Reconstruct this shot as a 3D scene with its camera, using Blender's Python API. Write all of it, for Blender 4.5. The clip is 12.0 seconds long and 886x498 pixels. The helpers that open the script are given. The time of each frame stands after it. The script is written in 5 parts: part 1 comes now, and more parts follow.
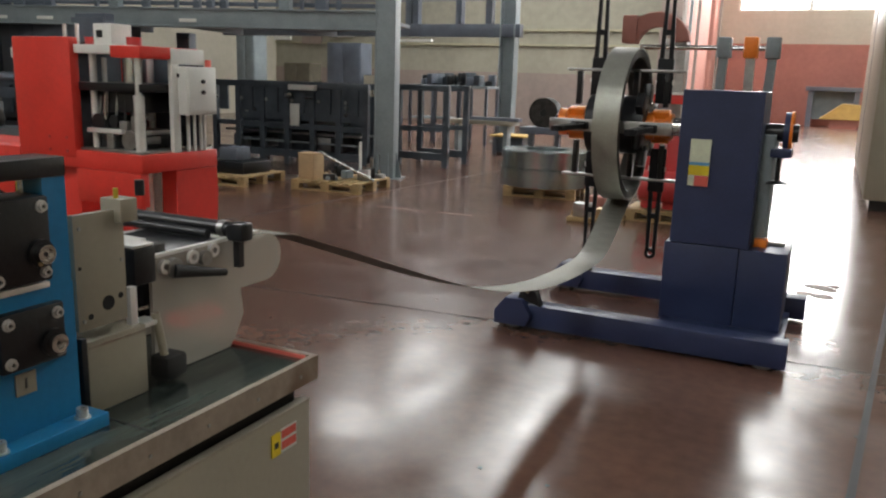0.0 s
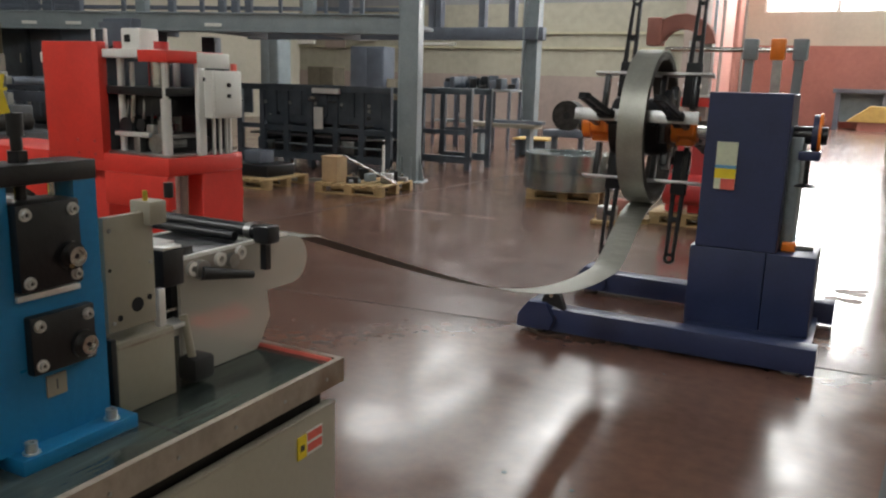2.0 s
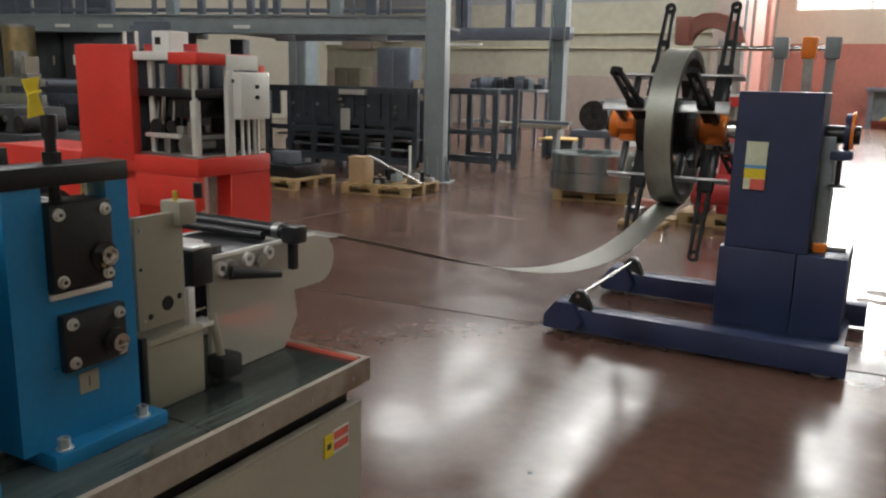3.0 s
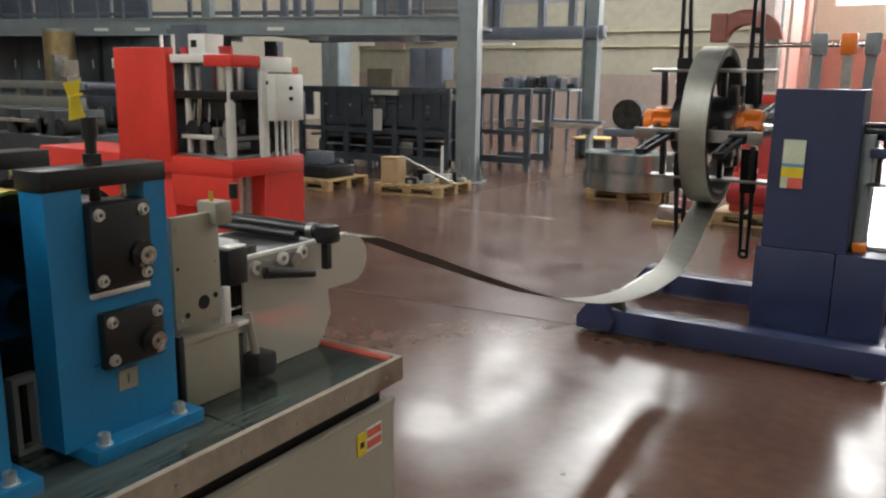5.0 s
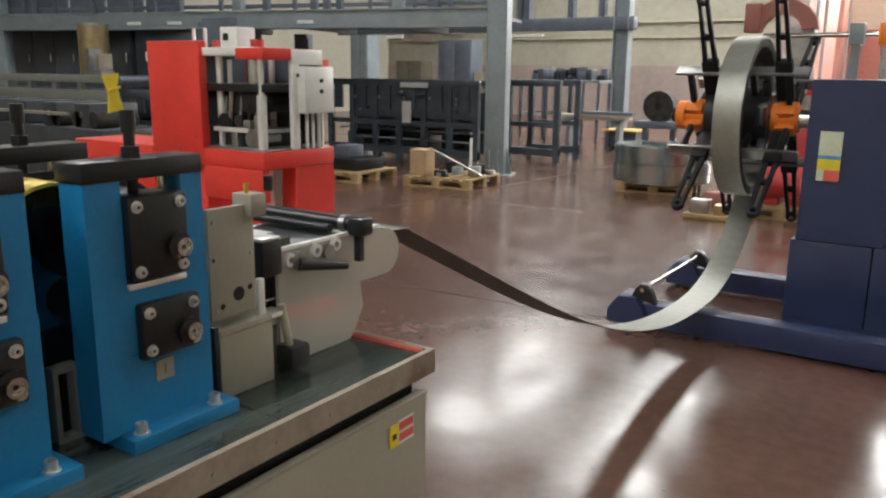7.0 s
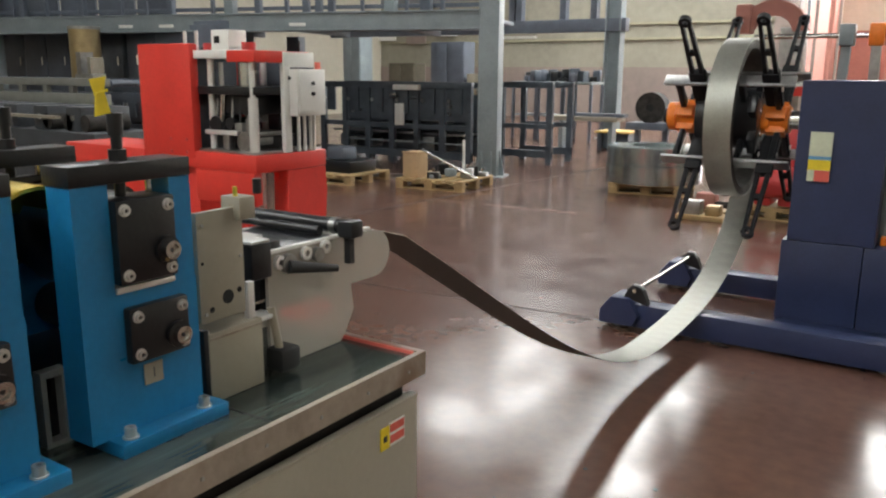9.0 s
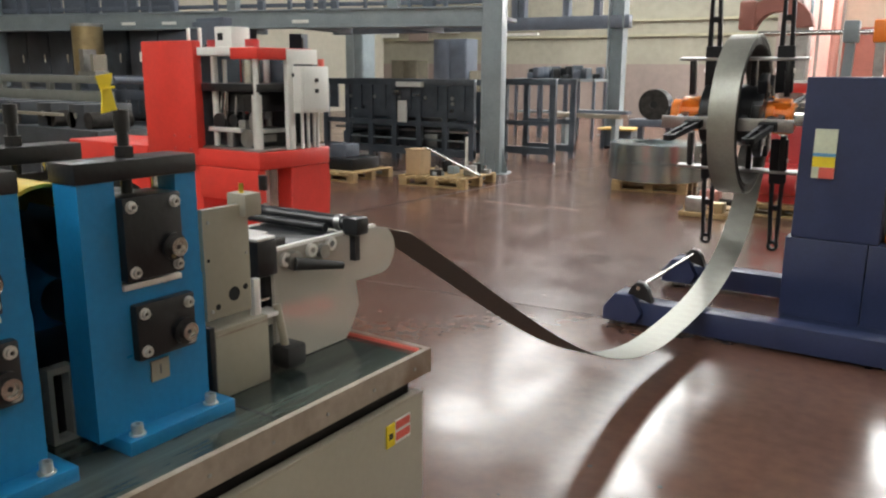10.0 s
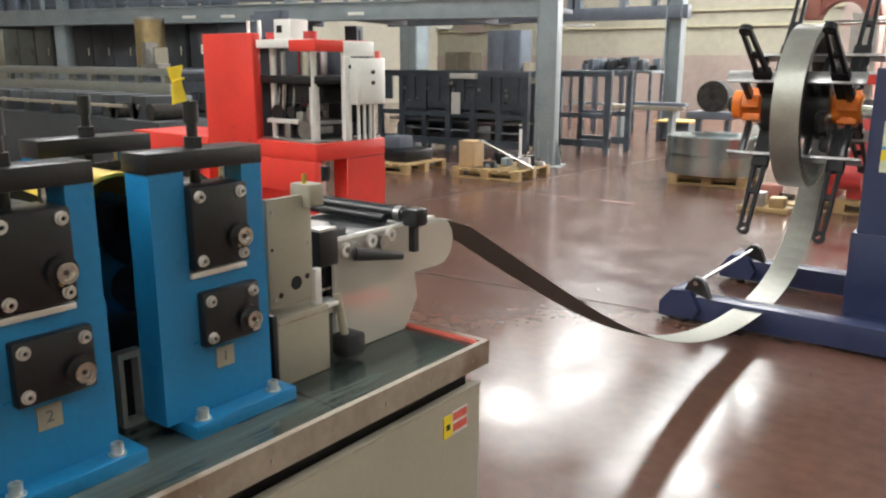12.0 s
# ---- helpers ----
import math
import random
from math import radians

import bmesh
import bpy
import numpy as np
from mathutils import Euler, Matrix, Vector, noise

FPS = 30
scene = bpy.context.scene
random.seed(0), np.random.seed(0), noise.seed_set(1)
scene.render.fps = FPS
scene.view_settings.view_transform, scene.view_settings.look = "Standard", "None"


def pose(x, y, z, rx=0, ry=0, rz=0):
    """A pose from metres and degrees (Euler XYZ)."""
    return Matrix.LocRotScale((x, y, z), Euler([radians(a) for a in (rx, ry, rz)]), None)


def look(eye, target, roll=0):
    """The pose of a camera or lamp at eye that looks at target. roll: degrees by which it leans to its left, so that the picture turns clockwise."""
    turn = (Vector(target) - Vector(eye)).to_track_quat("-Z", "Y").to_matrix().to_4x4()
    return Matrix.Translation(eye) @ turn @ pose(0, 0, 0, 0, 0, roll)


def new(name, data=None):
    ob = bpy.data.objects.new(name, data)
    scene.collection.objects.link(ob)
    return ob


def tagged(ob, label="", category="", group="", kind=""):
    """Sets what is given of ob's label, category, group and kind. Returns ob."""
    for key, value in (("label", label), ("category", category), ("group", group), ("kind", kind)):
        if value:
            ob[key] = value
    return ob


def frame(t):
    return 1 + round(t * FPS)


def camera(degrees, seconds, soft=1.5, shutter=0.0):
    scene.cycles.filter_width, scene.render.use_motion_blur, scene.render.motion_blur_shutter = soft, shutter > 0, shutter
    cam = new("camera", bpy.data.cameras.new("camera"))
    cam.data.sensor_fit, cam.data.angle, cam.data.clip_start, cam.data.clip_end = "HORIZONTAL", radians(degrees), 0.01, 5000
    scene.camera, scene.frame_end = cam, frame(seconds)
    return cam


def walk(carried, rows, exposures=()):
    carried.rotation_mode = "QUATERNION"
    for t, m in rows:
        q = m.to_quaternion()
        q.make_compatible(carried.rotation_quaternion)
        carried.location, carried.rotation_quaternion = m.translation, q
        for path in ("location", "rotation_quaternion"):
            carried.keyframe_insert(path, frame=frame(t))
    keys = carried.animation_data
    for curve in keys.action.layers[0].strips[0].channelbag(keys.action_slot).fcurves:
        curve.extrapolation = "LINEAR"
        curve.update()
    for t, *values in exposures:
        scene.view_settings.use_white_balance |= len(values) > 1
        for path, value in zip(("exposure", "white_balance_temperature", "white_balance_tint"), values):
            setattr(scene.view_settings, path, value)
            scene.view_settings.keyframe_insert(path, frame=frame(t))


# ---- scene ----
# World: y runs along the roll forming line from the machine to the decoiler, x to the right, z up.
cam = camera(58.0, 12.0, soft=2.2)
PATH = [
    (0, pose(0.015, 0.003, 1.504, 77.90, -1.78, 26.09)),
    (0.5, pose(0.016, 0.002, 1.504, 77.94, -1.65, 26.29)),
    (1, pose(0.014, 0.002, 1.503, 78.03, -1.61, 26.63)),
    (1.5, pose(0.010, 0.002, 1.503, 78.01, -1.59, 27.05)),
    (2, pose(0.004, 0.004, 1.502, 78.08, -1.60, 27.66)),
    (2.5, pose(0.003, 0.003, 1.502, 78.08, -1.52, 28.58)),
    (3, pose(0.006, 0.001, 1.502, 78.07, -1.32, 29.52)),
    (5, pose(0.007, -0.002, 1.502, 78.03, -0.84, 31.77)),
    (5.5, pose(0.004, -0.003, 1.501, 77.88, -0.77, 32.32)),
    (6, pose(-0.002, -0.002, 1.500, 77.65, -0.76, 32.95)),
    (6.5, pose(-0.005, -0.004, 1.501, 77.46, -0.64, 33.79)),
    (8.5, pose(0.002, -0.002, 1.501, 77.60, -0.43, 33.44)),
    (9, pose(0.003, -0.000, 1.501, 77.62, -0.43, 33.27)),
    (9.5, pose(-0.000, -0.000, 1.500, 77.60, -0.36, 33.20)),
    (10, pose(-0.004, -0.002, 1.500, 77.42, -0.39, 33.44)),
    (10.5, pose(-0.007, -0.005, 1.500, 77.32, -0.35, 34.24)),
    (11, pose(-0.012, -0.007, 1.498, 77.19, -0.24, 35.11)),
    (11.5, pose(-0.017, -0.008, 1.497, 77.04, -0.13, 36.18)),
    (12, pose(-0.019, -0.011, 1.499, 76.84, -0.25, 37.15))
]
walk(cam, PATH, [(0, 0.48), (3, 0.50), (5, 0.80), (6.5, 0.98), (8.5, 1.00), (9.5, 1.03), (10.5, 1.24), (12, 1.56)])

# ---- light ----
SUN_EL, SUN_ROT = radians(40), radians(20)
world = bpy.data.worlds.new("world")
scene.world = world
world.use_nodes = True
wn = world.node_tree.nodes
sky = wn.new("ShaderNodeTexSky")
sky.sky_type, sky.sun_disc, sky.sun_elevation, sky.sun_rotation = "NISHITA", False, SUN_EL, SUN_ROT
world.node_tree.links.new(sky.outputs["Color"], wn["Background"].inputs["Color"])
wn["Background"].inputs["Strength"].default_value = 0.12


def area(name, eye, target, sx, sy, watts, color=(1, 1, 1)):
    lamp = bpy.data.lights.new(name, "AREA")
    lamp.shape, lamp.size, lamp.size_y, lamp.energy, lamp.color = "RECTANGLE", sx, sy, watts, color
    ob = new(name, lamp)
    ob.matrix_world = look(eye, target)
    return ob


# ---- materials ----
def mat(name, color, rough=0.5, metal=0.0, vary=0.12, scale=6.0, fine=60.0, bump=0.02, stain=None, stain_at=0.62,
        emit=0.0, spec=0.5, coat=0.0, patchy=0.0, stretch=None):
    """A node material: base colour with two scales of variation, optional stains, and fine relief."""
    m = bpy.data.materials.new(name)
    m.use_nodes = True
    nt = m.node_tree
    n, l = nt.nodes, nt.links
    b = n["Principled BSDF"]
    tc = n.new("ShaderNodeTexCoord")
    place = tc.outputs["Object"]
    if stretch:
        mp = n.new("ShaderNodeMapping")
        mp.inputs["Scale"].default_value = stretch
        l.new(place, mp.inputs["Vector"])
        place = mp.outputs[0]
    big, small = n.new("ShaderNodeTexNoise"), n.new("ShaderNodeTexNoise")
    big.inputs["Scale"].default_value, small.inputs["Scale"].default_value = scale, fine
    big.inputs["Detail"].default_value, small.inputs["Detail"].default_value = 4, 3
    for t in (big, small):
        l.new(place, t.inputs["Vector"])
    add = n.new("ShaderNodeMath")
    add.operation = "MULTIPLY_ADD"
    l.new(small.outputs["Fac"], add.inputs[0])
    add.inputs[1].default_value = 0.5
    l.new(big.outputs["Fac"], add.inputs[2])
    ramp = n.new("ShaderNodeMapRange")
    ramp.inputs["From Min"].default_value, ramp.inputs["From Max"].default_value = 0.5, 1.0
    ramp.inputs["To Min"].default_value, ramp.inputs["To Max"].default_value = 1 - vary, 1 + vary
    l.new(add.outputs[0], ramp.inputs["Value"])
    mix = n.new("ShaderNodeVectorMath")
    mix.operation = "SCALE"
    mix.inputs[0].default_value = color
    l.new(ramp.outputs[0], mix.inputs["Scale"])
    out = mix.outputs[0]
    if stain:
        st = n.new("ShaderNodeTexNoise")
        st.inputs["Scale"].default_value, st.inputs["Detail"].default_value = scale * 0.6, 8
        st.inputs["Distortion"].default_value = 0.6
        l.new(place, st.inputs["Vector"])
        sr = n.new("ShaderNodeMapRange")
        sr.inputs["From Min"].default_value, sr.inputs["From Max"].default_value = stain_at - 0.06, stain_at + 0.08
        l.new(st.outputs["Fac"], sr.inputs["Value"])
        sm = n.new("ShaderNodeMix")
        sm.data_type = "RGBA"
        l.new(sr.outputs[0], sm.inputs["Factor"])
        l.new(out, sm.inputs["A"])
        sm.inputs["B"].default_value = (*stain, 1)
        out = sm.outputs["Result"]
    l.new(out, b.inputs["Base Color"])
    rr = n.new("ShaderNodeMapRange")
    rr.inputs["To Min"].default_value, rr.inputs["To Max"].default_value = max(0.02, rough * 0.8), min(1, rough * 1.2)
    l.new(big.outputs["Fac"], rr.inputs["Value"])
    if patchy:
        pn = n.new("ShaderNodeTexNoise")
        pn.inputs["Scale"].default_value, pn.inputs["Detail"].default_value, pn.inputs["Roughness"].default_value = 3.0, 8, 0.6
        l.new(tc.outputs["Object"], pn.inputs["Vector"])
        pr = n.new("ShaderNodeMapRange")
        pr.inputs["From Min"].default_value, pr.inputs["From Max"].default_value = 0.36, 0.64
        pr.inputs["To Min"].default_value, pr.inputs["To Max"].default_value = -patchy, patchy
        l.new(pn.outputs["Fac"], pr.inputs["Value"])
        pa = n.new("ShaderNodeMath")
        l.new(rr.outputs[0], pa.inputs[0])
        l.new(pr.outputs[0], pa.inputs[1])
        l.new(pa.outputs[0], b.inputs["Roughness"])
    else:
        l.new(rr.outputs[0], b.inputs["Roughness"])
    b.inputs["Metallic"].default_value = metal
    b.inputs["Specular IOR Level"].default_value = spec
    b.inputs["Coat Weight"].default_value = coat
    if bump:
        bp = n.new("ShaderNodeBump")
        bp.inputs["Strength"].default_value, bp.inputs["Distance"].default_value = min(1, bump * 10), 0.004
        l.new(small.outputs["Fac"], bp.inputs["Height"])
        l.new(bp.outputs[0], b.inputs["Normal"])
    if emit:
        b.inputs["Emission Color"].default_value = (*color, 1)
        b.inputs["Emission Strength"].default_value = emit
    return m


FLOOR = mat("floor paint", (0.118, 0.062, 0.045), 0.20, patchy=0.058, vary=0.25, scale=0.9, fine=14, bump=0.012, spec=0.42)
SCUFF = mat("pale scuff", (0.175, 0.125, 0.104), 0.6)
RAIL = mat("warm grey rail paint", (0.235, 0.24, 0.215), 0.5)
JOINT = mat("joint filler", (0.03, 0.025, 0.025), 0.7)
WALL_BEIGE = mat("beige wall paint", (0.46, 0.43, 0.35), 0.8, vary=0.1, scale=0.5, fine=5)
WALL_RED = mat("dusty red wall paint", (0.345, 0.145, 0.115), 0.8, vary=0.15, scale=0.6, fine=6)
# partition cream and pink are darkened: its weak light is put into colour
WALL_SHADE = mat("cream block paint in weak light", (0.255, 0.238, 0.188), 0.85, vary=0.2, scale=0.35, fine=4)
WALL_PINK = mat("dimmed pink paint", (0.25, 0.198, 0.174), 0.85, vary=0.15, scale=0.5, fine=5)
TRIM = mat("olive rail paint", (0.30, 0.28, 0.19), 0.7)
SKYPANEL = mat("skylight diffuser", (0.975, 0.99, 0.975), 0.9, emit=8.2, bump=0)
ROOF = mat("dark grey roof sheet", (0.17, 0.17, 0.175), 0.8)
STEEL_GREY = mat("grey blue structural paint", (0.225, 0.265, 0.28), 0.5, vary=0.15, scale=3, fine=30)
STEEL_DARK = mat("dark blue structural paint", (0.105, 0.122, 0.152), 0.5, vary=0.2, scale=3, fine=30)
BLUE = mat("machine blue enamel", (0.014, 0.180, 0.385), 0.30, vary=0.12, scale=9, fine=80, bump=0.01)
NAVY = mat("navy enamel", (0.025, 0.036, 0.092), 0.36, vary=0.15, scale=5, fine=50, bump=0.01)
RED = mat("press red enamel", (0.68, 0.045, 0.032), 0.4, vary=0.1, scale=5, fine=60, bump=0.01)
RED_DULL = mat("dull red enamel", (0.5, 0.05, 0.05), 0.45, vary=0.12, scale=5, fine=60, bump=0.01)
ORANGE = mat("orange enamel", (0.85, 0.22, 0.02), 0.4, vary=0.12, scale=9, fine=60, bump=0.01)
CHROME = mat("polished guide steel", (0.80, 0.80, 0.78), 0.3, 0.55, vary=0.06, scale=12, fine=120, bump=0.005)
CREAM = mat("cream enamel", (0.31, 0.281, 0.217), 0.4, vary=0.06, scale=4, fine=60, bump=0.008)
RIM = mat("worn cream edge", (0.33, 0.275, 0.22), 0.45, vary=0.2, scale=9, fine=60, stain=(0.19, 0.13, 0.09), stain_at=0.56)
WHITE = mat("white plate", (0.74, 0.74, 0.70), 0.4, vary=0.06)
BLACK = mat("blackened steel", (0.010, 0.011, 0.013), 0.30, vary=0.3, scale=14, fine=90, bump=0.015)
SLOT = mat("dark gap", (0.008, 0.008, 0.008), 0.8)
# black lifted to blue-grey: the hall's haze is put into this colour
BLACK_FRAME = mat("hazed black frame paint", (0.070, 0.086, 0.104), 0.4, vary=0.3, scale=4, fine=30)
STEEL = mat("bright steel", (0.62, 0.62, 0.60), 0.22, 1.0, vary=0.12, scale=12, fine=120, bump=0.008)
ZINC = mat("bright zinc plating", (0.66, 0.65, 0.62), 0.3, 0.75, vary=0.1, scale=30, fine=160)
STEEL_WORN = mat("worn steel", (0.38, 0.38, 0.37), 0.38, 1.0, vary=0.25, scale=10, fine=90, bump=0.02)
GALV = mat("galvanised strip", (0.35, 0.352, 0.312), 0.45, 0.85, vary=0.12, scale=9, fine=70, bump=0.008)
GALV_BLUE = mat("bluish galvanised strip", (0.37, 0.43, 0.44), 0.24, 0.9, vary=0.1, scale=3, fine=60, bump=0)
# darker copy of the strip steel: shade on the underside put into colour
STRIP_SHADE = mat("shaded strip underside", (0.10, 0.092, 0.080), 0.6, 0.5, vary=0.2, scale=9, fine=70, bump=0.01, spec=0.2)
ARM_BLACK = mat("matt black arm paint", (0.010, 0.010, 0.012), 0.55, vary=0.3, scale=14, fine=90, spec=0.25)
COILSIDE = mat("coil edge steel", (0.10, 0.095, 0.085), 0.5, 0.8, vary=0.3, scale=20, fine=200)
BED = mat("oiled bed plate", (0.125, 0.155, 0.138), 0.17, 0.5, vary=0.6, scale=8, fine=60, bump=0.012,
          stain=(0.035, 0.045, 0.042), stain_at=0.55, stretch=(1, 0.10, 1))
BRASS = mat("yellow brass", (0.75, 0.55, 0.08), 0.3, 0.8)
BRASS_DULL = mat("dull brass", (0.42, 0.33, 0.18), 0.35, 0.8, vary=0.2)
YELLOW_FADED = mat("faded yellow enamel", (0.50, 0.34, 0.10), 0.6)
YELLOW = mat("yellow film", (0.80, 0.62, 0.03), 0.5)
BAY_DARK = mat("dull dark machine paint", (0.042, 0.048, 0.055), 0.45, vary=0.3, scale=4, fine=30)
MATT_DARK = mat("matt dark steel", (0.036, 0.033, 0.030), 0.7, 0.0, vary=0.5, scale=12, fine=90, spec=0.15)
OLIVE = mat("dark olive board", (0.115, 0.10, 0.07), 0.8, vary=0.2)
WOOD = mat("pallet wood", (0.36, 0.25, 0.115), 0.75, vary=0.3, scale=8, fine=70, bump=0.03)
CARD = mat("cardboard", (0.46, 0.32, 0.18), 0.8, vary=0.12)
LABEL_BLUE = mat("blue print", (0.12, 0.35, 0.6), 0.5)
LABEL_RED = mat("red print", (0.7, 0.13, 0.1), 0.5)
LABEL_PALE = mat("pale print", (0.62, 0.66, 0.5), 0.5)
INK = mat("grey print", (0.12, 0.12, 0.12), 0.6)
SKYGLOW = mat("bright daylight", (0.95, 0.98, 1.0), 0.9, emit=15.0, bump=0)
RUBBER = mat("black rubber", (0.02, 0.02, 0.02), 0.6)


def plexi_material():
    m = bpy.data.materials.new("clear plexiglass")
    m.use_nodes = True
    b = m.node_tree.nodes["Principled BSDF"]
    b.inputs["Base Color"].default_value = (0.66, 0.62, 0.55, 1)
    b.inputs["Roughness"].default_value = 0.08
    b.inputs["IOR"].default_value = 1.15
    b.inputs["Alpha"].default_value = 0.5
    return m


PLEXI = plexi_material()


# ---- mesh helpers ----
def bm_box(bm, x0, x1, y0, y1, z0, z1, bevel=0.0, m=None):
    r = bmesh.ops.create_cube(bm, size=1)["verts"]
    for v in r:
        v.co = Vector(((x0 + x1) / 2 + v.co.x * (x1 - x0), (y0 + y1) / 2 + v.co.y * (y1 - y0), (z0 + z1) / 2 + v.co.z * (z1 - z0)))
    if bevel:
        es = list({e for v in r for e in v.link_edges})
        r = bmesh.ops.bevel(bm, geom=es, offset=bevel, segments=2, affect="EDGES", profile=0.5)["verts"]
    if m is not None:
        bmesh.ops.transform(bm, matrix=m, verts=list(set(r)))
    return bm


def bm_cyl(bm, a, b, r, r2=None, n=20):
    a, b = Vector(a), Vector(b)
    d = b - a
    m = Matrix.Translation((a + b) / 2) @ d.to_track_quat("Z", "Y").to_matrix().to_4x4()
    bmesh.ops.create_cone(bm, cap_ends=True, segments=n, radius1=r, radius2=r if r2 is None else r2, depth=d.length, matrix=m)
    return bm


def bm_tube(bm, a, b, r_out, r_in, n=64):
    """A ring between two points of its axis."""
    a, b = Vector(a), Vector(b)
    q = (b - a).to_track_quat("Z", "Y")
    rings = []
    for c, r in ((a, r_out), (b, r_out), (b, r_in), (a, r_in)):
        rings.append([bm.verts.new(c + q @ Vector((r * math.cos(2 * math.pi * i / n), r * math.sin(2 * math.pi * i / n), 0))) for i in range(n)])
    for k in range(4):
        p, s = rings[k], rings[(k + 1) % 4]
        for i in range(n):
            f = bm.faces.new((p[i], p[(i + 1) % n], s[(i + 1) % n], s[i]))
            f.smooth = k in (0, 2)
    bmesh.ops.recalc_face_normals(bm, faces=bm.faces)
    return bm


def bm_prism(bm, pts, axis, lo, hi, bevel=0.0):
    """A flat outline, given in the two axes other than axis, pushed through from lo to hi."""
    def at(p, h):
        return {"x": (h, p[0], p[1]), "y": (p[0], h, p[1]), "z": (p[0], p[1], h)}[axis]
    a = [bm.verts.new(at(p, lo)) for p in pts]
    b = [bm.verts.new(at(p, hi)) for p in pts]
    fs = [bm.faces.new(a), bm.faces.new(b[::-1])]
    for i in range(len(pts)):
        j = (i + 1) % len(pts)
        fs.append(bm.faces.new((a[j], a[i], b[i], b[j])))
    bmesh.ops.recalc_face_normals(bm, faces=fs)
    if bevel:
        bmesh.ops.bevel(bm, geom=list({e for f in fs for e in f.edges}), offset=bevel, segments=1, affect="EDGES")
    return bm


def world_of(ob):
    m = ob.matrix_basis.copy()
    while ob.parent:
        ob = ob.parent
        m = ob.matrix_basis @ m
    return m


def finish(name, bm, material):
    me = bpy.data.meshes.new(name)
    bm.normal_update()
    bm.to_mesh(me)
    bm.free()
    me.materials.append(material)
    for p in me.polygons:
        p.use_smooth = True
    me.set_sharp_from_angle(angle=radians(38))
    return new(name, me)


def part(name, bm, material, parent, label=""):
    """A mesh given in world places, linked as a part under its thing."""
    ob = finish(name, bm, material)
    ob.data.transform(world_of(parent).inverted())
    ob.parent = parent
    if label:
        ob["label"] = label
    return ob


def thing(name, label, category, x=0, y=0, z=0, rz=0, group="", kind=""):
    ob = new(name)
    ob.matrix_basis = pose(x, y, z, 0, 0, rz)
    return tagged(ob, label, category, group, kind)


# Forming line, decoiler's upper part: scaled about the camera's eye to fit its view.
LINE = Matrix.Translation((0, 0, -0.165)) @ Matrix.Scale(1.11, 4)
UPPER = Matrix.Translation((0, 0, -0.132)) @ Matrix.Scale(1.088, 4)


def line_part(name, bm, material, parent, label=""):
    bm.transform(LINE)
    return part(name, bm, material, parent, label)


def upper_part(name, bm, material, parent, label=""):
    bm.transform(UPPER)
    return part(name, bm, material, parent, label)


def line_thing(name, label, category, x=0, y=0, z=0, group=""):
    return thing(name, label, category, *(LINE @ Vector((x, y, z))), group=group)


def box(*a, **k):
    return bm_box(bmesh.new(), *a, **k)


def cyl(*a, **k):
    return bm_cyl(bmesh.new(), *a, **k)


def boxes(*lists, bevel=0.0):
    bm = bmesh.new()
    for b in lists:
        bm_box(bm, *b, bevel=bevel)
    return bm


# ---- the hall ----
HX0, HX1, HY0, HY1, HZ = -20.0, 9.0, -9.0, 38.0, 8.4


def structure(name, bm, material, label, category):
    return tagged(finish(name, bm, material), label, category, kind="structure")


